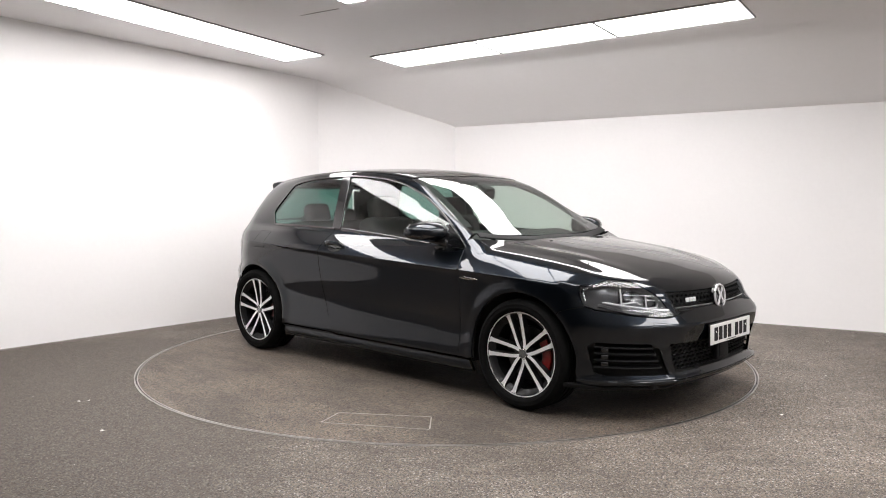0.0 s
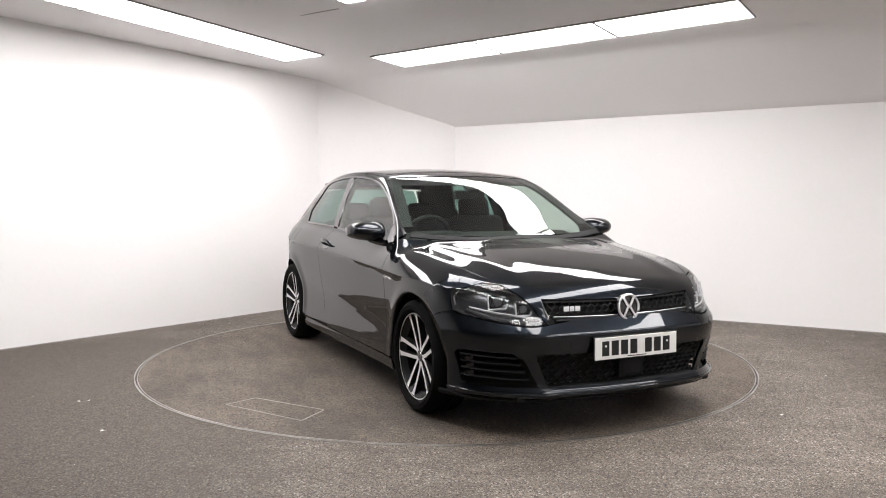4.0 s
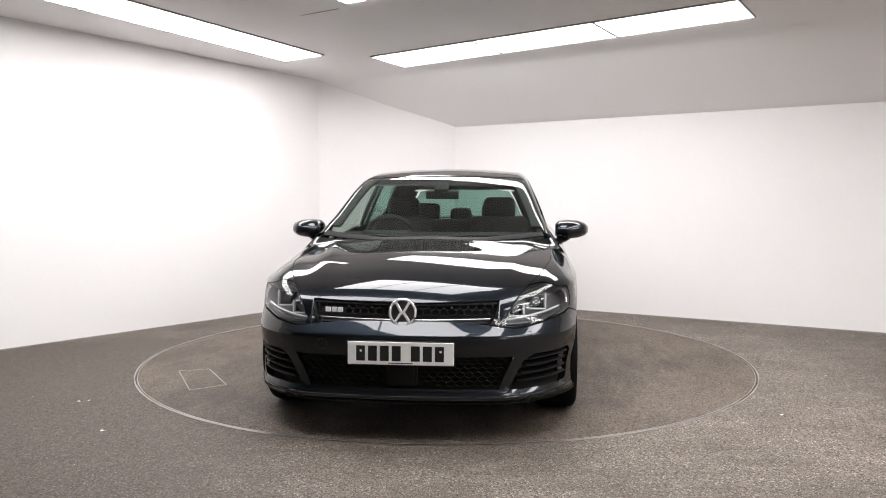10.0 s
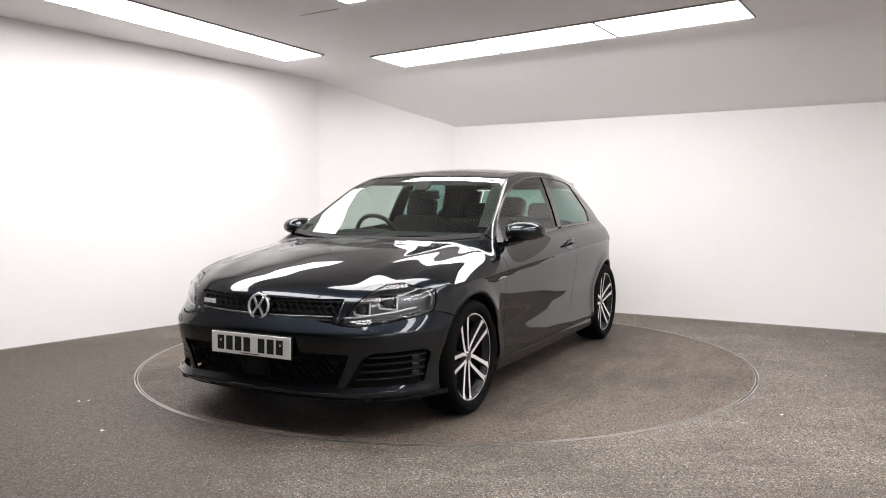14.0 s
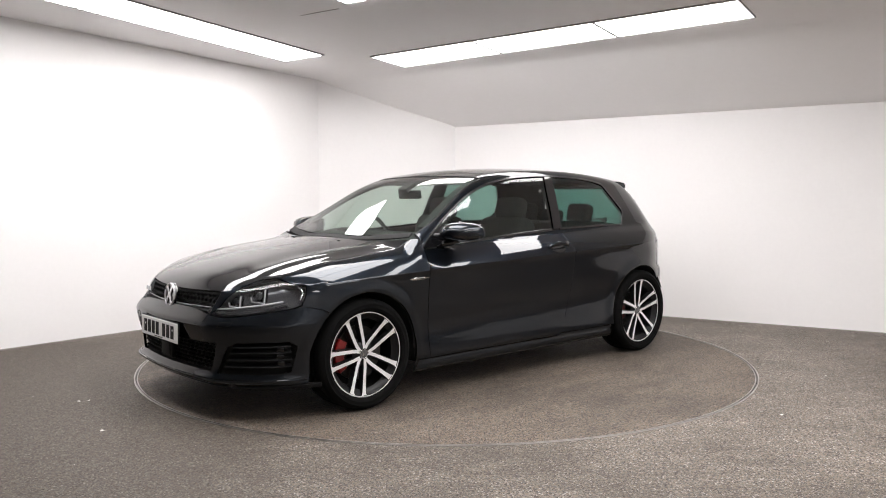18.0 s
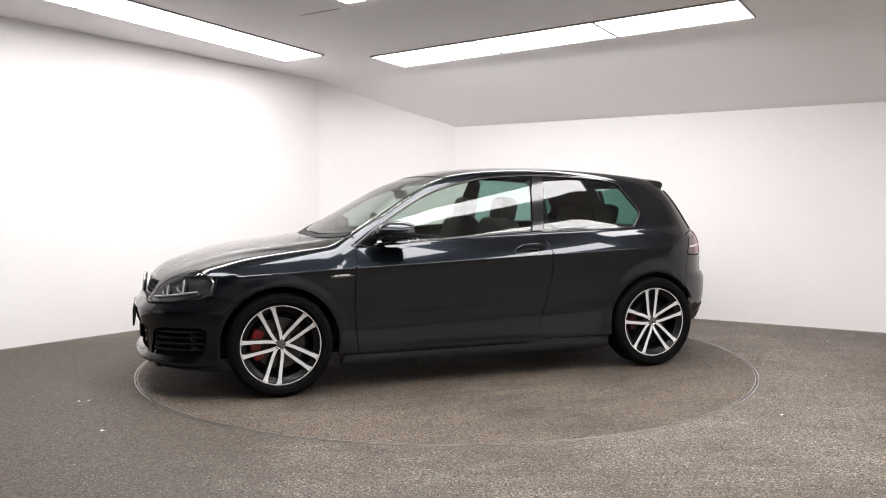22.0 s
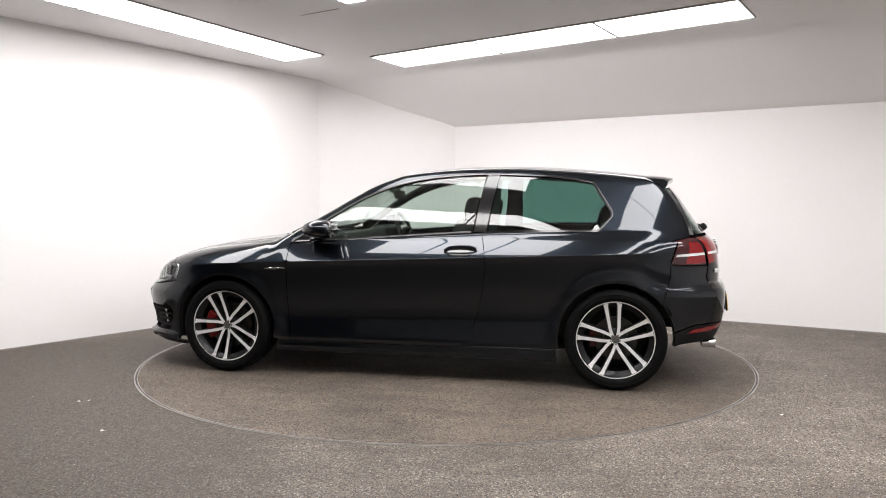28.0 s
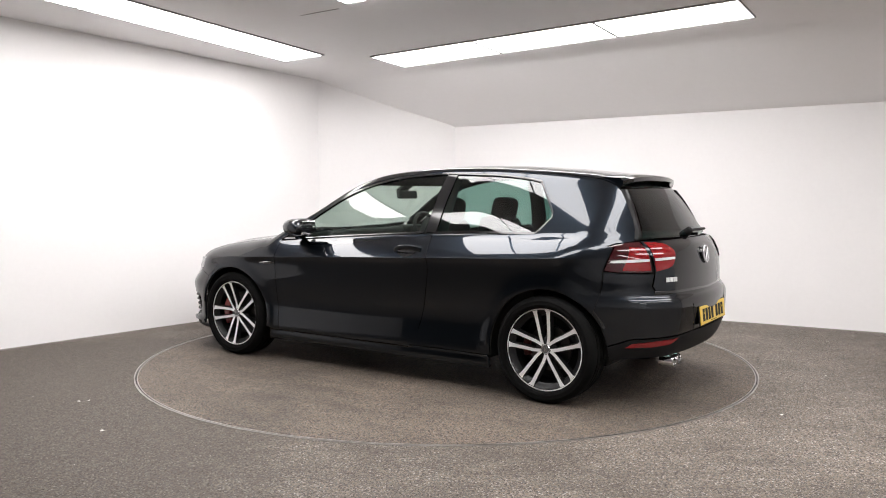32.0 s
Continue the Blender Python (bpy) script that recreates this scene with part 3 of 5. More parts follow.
def link_sheet(name, V, Nn, F, mat, parent, label="", flip=False, rims=(), depth=0.0):
    """A mesh from a filled outline, with turned-in edges of the given depth, at the car's place on the table."""
    if flip:
        V, Nn, F = mirrored(V), mirrored(Nn), F[:, ::-1]
    verts = [tuple(v) for v in V + np.array((CX, -CY, 0))]
    norms = [tuple(n) for n in Nn]
    faces = [tuple(int(i) for i in f) for f in F]
    if depth:
        for r in rims:
            k = len(r)
            P, G = V[r], Nn[r]
            t = np.roll(P, -1, 0) - np.roll(P, 1, 0)
            o = np.cross(t, G)
            o /= np.linalg.norm(o, axis=1, keepdims=True) + 1e-9
            mid = (V[r]).mean(0)
            if np.mean(np.sum(o * (P - mid), 1)) < 0:
                o = -o
            base = len(verts)
            for j in range(k):
                p = P[j] + np.array((CX, -CY, 0))
                soft = G[j] + o[j]
                verts += [tuple(p), tuple(p - G[j] * depth)]
                norms += [tuple(soft / np.linalg.norm(soft)), tuple(o[j])]
            for j in range(k):
                a, b = base + 2 * j, base + 2 * ((j + 1) % k)
                faces.append((a, b, b + 1, a + 1))
    me = bpy.data.meshes.new(name)
    me.from_pydata(verts, [], faces)
    me.materials.append(mat)
    me.shade_smooth()
    me.normals_split_custom_set_from_vertices(norms)
    me.update()
    ob = new(name, me)
    ob.parent = parent
    if label:
        ob["label"] = label
    return ob


def panel(name, loop, proj, mat=None, both=False, grid=0.024, gap=0.002, depth=0.014, lines=(), holes=(), parent=None, label="", level=0.0, shell=True):
    """A body panel from its outline; both: also its mirror image on the other side."""
    V, Nn, F, rims = sheet(loop, proj, grid, gap, level, lines, holes)
    obs = [link_sheet(name, V, Nn, F, mat or M_PAINT, parent or car, label, False, rims, depth)]
    if both:
        obs.append(link_sheet(name, V, Nn, F, mat or M_PAINT, parent or car, label, True, rims, depth))
    if shell:
        W = V - Nn * 0.016
        for r in rims[:1]:
            mid = W[r].mean(0)
            P = W[r]
            t = np.roll(P, -1, 0) - np.roll(P, 1, 0)
            o = np.cross(t, Nn[r])
            o /= np.linalg.norm(o, axis=1, keepdims=True) + 1e-9
            if np.mean(np.sum(o * (P - mid), 1)) < 0:
                o = -o
            W[r] = P + o * 0.006
        SHELL_V.append(W), SHELL_F.append(F)
        if both:
            SHELL_V.append(mirrored(W)), SHELL_F.append(F[:, ::-1])
    return obs


def arc(cx, cz, r, a0, a1, n=24):
    return [(cx + r * math.cos(radians(a0 + (a1 - a0) * i / n)), cz + r * math.sin(radians(a0 + (a1 - a0) * i / n))) for i in range(n + 1)]


def crease_line(x0, x1, d):
    xs = np.linspace(x0, x1, max(8, int(abs(x1 - x0) / 0.009)))
    O = np.stack([xs, np.full(len(xs), 1.3), crease_z(xs) + d], -1)
    return cast(O, np.broadcast_to(np.array((0, -1.0, 0)), O.shape), 1.3)


R_ARCH = 0.360
# shut lines shared by neighbouring panels
HOOD_EDGE = [(-0.415, 0.735), (-0.2, 0.745), (0.0, 0.738), (0.2, 0.715), (0.40, 0.665), (0.52, 0.615), (0.66, 0.545), (0.755, 0.470)]
DOOR_F = [(-0.468, 0.885), (-0.460, 0.78), (-0.456, 0.64), (-0.462, 0.44), (-0.475, 0.243)]
DOOR_R = [(-1.640, 0.242), (-1.684, 0.252), (-1.742, 0.39), (-1.795, 0.60), (-1.815, 0.76), (-1.808, 0.84), (-1.790, 0.91), (-1.768, 0.969)]
BELT_F = [(-0.468, 0.885), (-0.765, 0.905), (-1.169, 0.934), (-1.465, 0.952), (-1.768, 0.969)]
DLO_TOP = [(-0.470, 0.900), (-0.615, 1.000), (-0.763, 1.098), (-0.987, 1.220), (-1.21, 1.296), (-1.472, 1.340), (-1.773, 1.357), (-2.118, 1.346), (-2.365, 1.322), (-2.475, 1.300)]
DLO_REAR = [(-2.475, 1.300), (-2.528, 1.220), (-2.598, 1.112), (-2.602, 1.082), (-2.517, 0.985)]
DLO_LOW = [(-2.517, 0.985), (-2.44, 0.982), (-2.1, 0.979), (-1.768, 0.969)]
SCREEN_EDGE = [(-0.47, 0.725), (-0.62, 0.700), (-0.80, 0.655), (-1.00, 0.605), (-1.16, 0.572)]
ROOF_EDGE = [(-1.16, 0.572), (-1.5, 0.558), (-2.0, 0.548), (-2.5, 0.520), (-2.90, 0.478)]
BUMP_F = [(0.395, 0.622), (0.300, 0.600), (0.262, 0.585)]
LAMP_R = [(0.375, 0.765), (0.36, 0.735), (0.365, 0.70), (0.395, 0.622)]
HATCH = [(0.485, 1.240), (0.515, 1.180), (0.570, 1.04), (0.625, 0.955)]
LAMPT_TOP = [(0.625, 0.955), (0.700, 0.950), (0.735, 0.935)]


LOW_GRILLE = [(-0.545, 0.428), (-0.47, 0.264), (0.47, 0.264), (0.545, 0.428), (-0.545, 0.428)]
INTAKE = [(33.0, 0.405), (36.0, 0.432), (51, 0.437), (53.0, 0.41), (51.0, 0.275), (48, 0.262), (29.0, 0.262), (33.0, 0.405)]


def build_body():
    m = panel("bonnet", [on_top(HOOD_EDGE, True), on_end([(0.470, 0.694), (0.30, 0.688), (0.0, 0.682), (-0.30, 0.688), (-0.470, 0.694)], 1, True), mirrored(on_top(HOOD_EDGE, True))[::-1],
              on_top([(-0.415, -0.735), (-0.350, -0.55), (-0.292, -0.3), (-0.272, 0), (-0.292, 0.3), (-0.350, 0.55), (-0.415, 0.735)], True)], TOP, label="dark grey bonnet")
    wing_top = on_top(HOOD_EDGE[:6], True)
    panel("front_wing", [on_top([(-0.47, 0.775), (-0.415, 0.735)]), wing_top, on_top([(0.52, 0.615), (0.46, 0.69)]), on_side([(0.42, 0.74), *LAMP_R[1:]], True), on_side(BUMP_F, True),
          on_side(arc(0, 0.312, R_ARCH, 46, 190)), on_side([(-0.40, 0.239), (-0.475, 0.243)]), on_side(DOOR_F[::-1], True), ], HIGH, both=True, lines=[crease_line(-0.44, 0.05, d) for d in (-0.004, 0.004)])
    panel("door_skin", [on_side(DOOR_F, True), on_side([(-0.475, 0.243), (-1.0, 0.241), (-1.64, 0.242)]), on_side(DOOR_R, True), on_side(BELT_F[::-1], True)], SIDE, both=True,
          lines=[crease_line(-0.48, -1.80, d) for d in (-0.004, 0.004)])
    panel("side_sill", [on_side([(-0.38, 0.236), (-0.475, 0.238), (-1.0, 0.236), (-1.64, 0.237), (-1.69, 0.247), (-2.255, 0.247), (-2.262, 0.163), (-0.36, 0.157)])], SIDE, both=True)
    side = [on_side([(-0.47, 0.90), (-0.462, 0.925)]), on_top([(-0.47, 0.775), *SCREEN_EDGE], True), on_top(ROOF_EDGE, True), on_end(HATCH, -1, True),
            on_end([(0.625, 0.955), (0.705, 0.942), (0.742, 0.927)], -1), on_side([(-3.00, 0.925), (-2.955, 0.785)]), on_side([(-2.96, 0.76), (-2.95, 0.68), (-2.915, 0.54)], True),
            on_side(arc(-WB, 0.312, R_ARCH, 141, -10)), on_side([(-2.265, 0.25), (-1.70, 0.25)]), on_side(DOOR_R[1:], True), on_side(DLO_LOW[::-1]), on_side(DLO_REAR[::-1]), on_side(DLO_TOP[::-1], True)]
    panel("side_frame", side, HIGH, both=True, lines=[crease_line(-1.82, -2.95, d) for d in (-0.004, 0.004)])
    panel("roof", [on_top(ROOF_EDGE, True), on_top([(-2.90, 0.478), (-2.92, 0.2), (-2.92, -0.2), (-2.90, -0.478)]), mirrored(on_top(ROOF_EDGE, True))[::-1],
          on_top([(-1.16, -0.572), (-1.135, -0.3), (-1.125, 0), (-1.135, 0.3), (-1.16, 0.572)], True)], TOP)
    panel("windscreen", [on_top(SCREEN_EDGE, True), on_top([(-1.16, 0.572), (-1.135, 0.3), (-1.125, 0), (-1.135, -0.3), (-1.16, -0.572)], True), mirrored(on_top(SCREEN_EDGE, True))[::-1],
          on_top([(-0.47, -0.725), (-0.405, -0.5), (-0.348, -0.2), (-0.348, 0.2), (-0.405, 0.5), (-0.47, 0.725)], True)], FORE, M_GLASS, gap=0.006, depth=0.004, level=-0.004, shell=False, label="green-tinted windscreen")
    panel("door_window", [on_side(DLO_TOP[1:7], True), on_side([(-1.790, 1.357), (-1.758, 1.25), (-1.716, 0.992)]), on_side([(-1.712, 0.972), (-1.169, 0.936), (-0.765, 0.907), (-0.70, 0.905)]), on_side([(-0.70, 0.905), (-0.70, 1.03)])], SIDE, M_GLASS, both=True, gap=0.008, depth=0.004, level=-0.010, shell=False)
    panel("window_pillar", [on_side([(-1.790, 1.355), (-1.758, 1.25), (-1.716, 0.975), (-1.80, 0.977), (-1.830, 1.16), (-1.868, 1.352)])], SIDE, M_BLACKGLOSS, both=True, level=-0.003, gap=0.001)
    panel("quarter_window", [on_side([(-1.862, 1.352), (-2.118, 1.346), (-2.365, 1.322), (-2.475, 1.300)]), on_side(DLO_REAR), on_side(DLO_LOW[:3]), on_side([(-1.80, 0.977), (-1.825, 1.16), (-1.862, 1.352)])], SIDE, M_DARKGLASS, both=True, gap=0.008, depth=0.004, level=-0.008, shell=False)
    nose = [on_end([(0.0, 0.600), (0.30, 0.596), (0.42, 0.582), (0.56, 0.566), (0.69, 0.580)], 1, True), on_side([(0.45, 0.606), *BUMP_F]), on_side(arc(0, 0.312, R_ARCH, 46, -8)), on_side([(0.37, 0.21), (0.45, 0.205)]), on_end([(0.70, 0.203), (0.4, 0.202), (0, 0.200)], 1)]
    half = np.concatenate(nose)
    intake = on_round(INTAKE, NOSE_R)
    panel("front_bumper", [half, mirrored(half)[::-1]], NOSE_R, holes=[on_end(LOW_GRILLE, 1), intake, mirrored(intake)[::-1]], label="dark grey front bumper with a lower lip")
    tail = [on_end([(0.0, 0.655), (0.4, 0.66), (0.60, 0.668), (0.615, 0.70), (0.600, 0.768), (0.73, 0.775)], -1), on_side([(-2.955, 0.785), (-2.96, 0.76), (-2.95, 0.68), (-2.915, 0.54)], True),
            on_side(arc(-WB, 0.312, R_ARCH, 140, 172)), on_side([(-2.985, 0.36), (-3.02, 0.375)]), on_end([(0.70, 0.405), (0.3, 0.425), (0, 0.43)], -1)]
    half = np.concatenate(tail)
    panel("rear_bumper", [half, mirrored(half)[::-1]], TAIL_R)
    low = np.concatenate([on_end([(0, 0.426), (0.3, 0.421), (0.70, 0.401)], -1), on_side([(-3.02, 0.371), (-2.985, 0.356)]), on_side(arc(-WB, 0.312, R_ARCH, 173, 187, 6)), on_side([(-3.03, 0.280)]), on_end([(0.62, 0.287), (0.5, 0.290), (0.0, 0.296)], -1)])
    panel("rear_diffuser", [low, mirrored(low)[::-1]], TAIL_R, M_BLACK, label="black plastic lower bumper valance")
    hatch = [on_end([(0.0, 0.958), (0.35, 0.957), (0.60, 0.955)], -1), on_end([(0.595, 0.86), (0.592, 0.775), (0.607, 0.70)], -1), on_end([(0.592, 0.672), (0.4, 0.664), (0, 0.660)], -1, True)]
    half = np.concatenate(hatch)
    panel("tailgate", [half, mirrored(half)[::-1]], TAIL_R)
    glass = [on_end([(0.0, 1.275), (0.30, 1.272), (0.42, 1.255)], -1), on_end([(0.473, 1.18), (0.532, 1.04), (0.575, 0.965)], -1), on_end([(0.3, 0.963), (0, 0.963)], -1)]
    half = np.concatenate(glass)
    panel("rear_window", [half, mirrored(half)[::-1]], AFT, M_DARKGLASS, gap=0.004, depth=0.004, level=-0.004, shell=False)
    # inner shell behind the shut lines
    n, vs, fs = 0, [], []
    for V, F in zip(SHELL_V, SHELL_F):
        vs += [tuple(v) for v in V + np.array((CX, -CY, 0))]
        fs += [tuple(int(i) + n for i in f) for f in F]
        n += len(V)
    mesh_ob("inner_shell", vs, fs, M_SHELL, car, "black inner body shell", smooth=True)


build_body()


# ---- wheels ----
def place(bm):
    """Moves a bmesh from the car's frame to its place over the table's axis."""
    bmesh.ops.translate(bm, verts=bm.verts[:], vec=(CX, -CY, 0))
    return bm


def cpart(name, bm, mat, parent=None, label="", smooth=True, angle=35):
    return part(name, place(bm), mat, parent or car, label, smooth, angle)


def two_faced(ob, mat, test):
    """A second material on the faces that pass the test."""
    ob.data.materials.append(mat)
    for p in ob.data.polygons:
        if test(p):
            p.material_index = 1
    return ob


def spoke_mesh():
    """One spoke of a pair along +z, machined face outwards (+y)."""
    bm = bmesh.new()
    secs = [(0.028, 0.0165, 0.0115, 0.0675), (0.050, 0.0225, 0.0118, 0.0665), (0.075, 0.0275, 0.0118, 0.0685), (0.13, 0.033, 0.0120, 0.074), (0.195, 0.0395, 0.0130, 0.082), (0.220, 0.0425, 0.0155, 0.0862), (0.2375, 0.046, 0.0260, 0.0922)]
    rows = []
    for r, off, hw, y in secs:
        rows.append([bm.verts.new((off + dx, y + dy, r)) for dx, dy in ((-hw - 0.005, -0.034), (-hw, -0.004), (-hw + 0.002, 0), (hw - 0.002, 0), (hw, -0.004), (hw + 0.005, -0.034))])
    for a, b in zip(rows, rows[1:]):
        for i in range(6):
            j = (i + 1) % 6
            bm.faces.new((a[i], a[j], b[j], b[i]))
    bm.faces.new(rows[0]), bm.faces.new(rows[-1][::-1])
    return bm


def make_wheel(x, y, s, spin, front):
    m = Matrix.Translation((x + CX, y - CY, 0.3165)) @ pose(0, 0, 0, 0, 0, 0 if s > 0 else 180)
    prof = [(0.196, -0.10), (0.203, 0.060), (0.220, 0.072), (0.231, 0.084), (0.2360, 0.0930), (0.2425, 0.0928), (0.2425, 0.084), (0.234, 0.078), (0.220, 0.06), (0.206, -0.10)]
    rim = part("wheel", lathe(prof, 72, close=True), M_POCKET, car, "eighteen-inch alloy wheel with five machined twin spokes", smooth=True, angle=35)
    two_faced(rim, M_ALLOY, lambda p: p.center.y > 0.078 and (p.center.x ** 2 + p.center.z ** 2) > 0.2358 ** 2)
    rim.matrix_local = m
    ty = [(0.226, -0.10), (0.250, -0.113), (0.285, -0.112), (0.306, -0.100), (0.3145, -0.084), (0.3165, -0.06), (0.3165, -0.046), (0.311, -0.045), (0.311, -0.037), (0.3165, -0.036), (0.3165, -0.005), (0.311, -0.004), (0.311, 0.004), (0.3165, 0.005),
          (0.3165, 0.036), (0.311, 0.037), (0.311, 0.045), (0.3165, 0.046), (0.3165, 0.06), (0.3145, 0.084), (0.306, 0.100), (0.290, 0.1105), (0.287, 0.1125), (0.283, 0.1105), (0.266, 0.1135), (0.263, 0.1115), (0.254, 0.109), (0.246, 0.1010), (0.2420, 0.091)]
    part("tyre", lathe(ty, 72, close=True), M_TYRE, rim, "black low-profile tyre", smooth=True, angle=40)
    first = None
    for k in range(5):
        for w in (1, -1):
            if first is None:
                first = part("spoke", spoke_mesh(), M_POCKET, rim, "", smooth=False)
                two_faced(first, M_ALLOY, lambda p: p.normal.y > 0.6)
                ob, second = first, None
            elif w < 0 and second is None:
                bm = spoke_mesh()
                bmesh.ops.scale(bm, vec=(-1, 1, 1), verts=bm.verts[:])
                second = ob = part("spoke", bm, M_POCKET, rim, "", smooth=False)
                two_faced(second, M_ALLOY, lambda p: p.normal.y > 0.6)
            else:
                ob = new("spoke", (first if w > 0 else second).data)
                ob.parent = rim
            ob.matrix_local = Matrix.Rotation(radians(90 - spin - 72 * k), 4, "Y")
    part("hub", lathe([(0.001, 0.066), (0.030, 0.066), (0.034, 0.064), (0.058, 0.060), (0.070, 0.052), (0.074, 0.02), (0.001, 0.02)], 40), M_POCKET, rim, "", smooth=True, angle=30)
    cap = part("hub_cap", lathe([(0.001, 0.0705), (0.026, 0.0695), (0.0275, 0.066)], 32), M_LAMPGREY, rim, "grey hub cap with a plain silver ring", smooth=True, angle=30)
    ringb = lathe([(0.0235, 0.0702), (0.0265, 0.0715), (0.0285, 0.069), (0.0285, 0.066)], 32)
    for t in (-1, 1):
        for z, tilt in ((0.006, 28), (-0.008, -28)):
            box(ringb, pose(0.0065 * t, 0.0712, z, 0, tilt * t, 0), (0.0034, 0.0016, 0.018))
    part("emblem", ringb, M_CHROME, rim, "plain silver ring emblem")
    bolt = None
    for k in range(5):
        a = radians(spin + 36 + 72 * k)
        b = part("wheel_bolt", lathe([(0.001, 0.060), (0.008, 0.060), (0.0095, 0.057), (0.0095, 0.048)], 8), M_BLACK, rim) if bolt is None else new("wheel_bolt", bolt.data)
        bolt = bolt or b
        b.parent = rim
        b.matrix_local = Matrix.Translation((0.047 * math.cos(a), 0.004, 0.047 * math.sin(a)))
    disc_r = 0.156 if front else 0.136
    part("brake_disc", lathe([(0.05, 0.035), (0.075, 0.035), (0.078, 0.012), (disc_r, 0.012), (disc_r, -0.012), (0.05, -0.012)], 56, close=True), M_DISC, rim, "worn steel brake disc", smooth=True, angle=30)
    bm = bmesh.new()
    for i in range(13):
        a = radians((-30 + 5 * i) * (1 if front else 0.6)) + (math.pi if (s < 0) else 0)
        box(bm, Matrix.Translation((0.145 * math.cos(a), 0.012, 0.145 * math.sin(a))) @ Matrix.Rotation(-a, 4, "Y"), ((0.062, 0.062, 0.030) if front else (0.046, 0.05, 0.022)), 0.006, 1)
    part("brake_caliper", bm, M_RED if front else M_REARRED, rim, "red painted brake caliper")
    part("back_plate", lathe([(0.001, -0.02), (0.19, -0.03), (0.196, -0.10), (0.001, -0.10)], 40), M_SHELL, rim, "")
    return rim


make_wheel(0, 0.768, 1, 140, True)
make_wheel(0, -0.768, -1, 149, True)
make_wheel(-WB, 0.760, 1, 157, False)
make_wheel(-WB, -0.760, -1, 160, False)


# ---- under the body ----
def wheel_house(x, s):
    bm = bmesh.new()
    n = 28
    rows = []
    for y in (0.50, 0.812):
        rows.append([bm.verts.new((x + 0.382 * math.cos(radians(-12 + (204 if x > -1 else 168) * i / n)), s * y, 0.312 + 0.382 * math.sin(radians(-12 + (204 if x > -1 else 168) * i / n)))) for i in range(n + 1)])
    for i in range(n):
        bm.faces.new((rows[0][i], rows[0][i + 1], rows[1][i + 1], rows[1][i]))
    bm.faces.new(rows[0])
    return cpart("wheel_arch_liner", bm, M_SHELL, label="black plastic wheel arch liner", smooth=False)


for x in (0, -WB):
    for s in (1, -1):
        wheel_house(x, s)
under = bmesh.new()
box(under, pose(-1.32, 0, 0.23), (1.70, 1.58, 0.09), 0.02)
box(under, pose(-1.10, 0, 0.24), (3.56, 1.02, 0.12), 0.03)
box(under, pose(-3.03, 0, 0.39), (0.28, 1.1, 0.06), 0.02)
box(under, pose(0.56, 0, 0.21), (0.30, 1.25, 0.05), 0.02)
cpart("underbody", under, M_SHELL, label="black underbody", smooth=False)


# ---- laying small things on the body ----
def lay(P, level):
    return P + gradient(P) * level


def strip(P, width, up, level, thick, mat, name, parent=None, label="", both=False, taper=False):
    """A raised band of the given width along a line on the body."""
    n = len(P)
    G = gradient(P)
    obs = []
    for flip in ((False, True) if both else (False,)):
        bm = bmesh.new()
        rows = []
        for i in range(n):
            t = P[min(i + 1, n - 1)] - P[max(i - 1, 0)]
            o = np.cross(t, G[i])
            o = o / np.linalg.norm(o)
            if o[2] < 0 and up:
                o = -o
            w = width / 2 * (1 if not taper else max(0.12, math.sin(math.pi * i / (n - 1)) ** 0.5))
            pts = [P[i] + o * a * w + G[i] * b for a, b in ((-1, level - thick), (-1, level - 0.001), (-0.8, level), (0.8, level), (1, level - 0.001), (1, level - thick))]
            if flip:
                pts = [mirrored(p) for p in pts]
            rows.append([bm.verts.new(tuple(p)) for p in pts])
        for a, b in zip(rows, rows[1:]):
            for k in range(6):
                bm.faces.new((a[k], a[(k + 1) % 6], b[(k + 1) % 6], b[k]))
        bm.faces.new(rows[0]), bm.faces.new(rows[-1])
        obs.append(cpart(name, bm, mat, parent, label))
    return obs


# window surrounds and belt strips
strip(on_side([(-0.60, 0.900), (-0.765, 0.912), (-1.169, 0.938), (-1.465, 0.958), (-1.70, 0.973)], True), 0.018, True, 0.002, 0.012, M_BLACKGLOSS, "belt_strip", label="black gloss strip below the door window", both=True)
strip(on_side([(-1.78, 0.976), (-2.1, 0.986), (-2.44, 0.989), (-2.512, 0.991)], False), 0.014, True, 0.001, 0.012, M_BLACKGLOSS, "quarter_strip", both=True)
strip(on_side(DLO_TOP, True), 0.016, False, 0.000, 0.014, M_BLACKGLOSS, "window_trim", both=True)
strip(on_side(DLO_REAR), 0.016, False, 0.000, 0.014, M_BLACKGLOSS, "window_trim", both=True)
strip(on_top(SCREEN_EDGE, True), 0.014, False, 0.000, 0.012, M_SATINBLACK, "screen_trim", both=True)
# black corner behind the mirror foot
panel("mirror_triangle", [on_side([(-0.478, 0.896), (-0.615, 0.990), (-0.695, 1.035), (-0.695, 0.908)])], SIDE, M_BLACKGLOSS, both=True, level=-0.004, gap=0.003, shell=False)
# lining of the screen pillars
strip(on_top([(-0.56, 0.668), (-0.65, 0.652), (-0.80, 0.615), (-1.00, 0.565), (-1.16, 0.530)], True), 0.075, False, -0.020, 0.015, M_TRIM, "screen_pillar_trim", label="black inner lining of the screen pillar", both=True)
# frit round the screens
strip(on_top([(-0.452, -0.70), (-0.378, -0.5), (-0.316, -0.2), (-0.316, 0.2), (-0.378, 0.5), (-0.452, 0.70)], True), 0.052, False, 0.001, 0.008, M_BLACK, "cowl", label="black plastic scuttle panel below the windscreen")
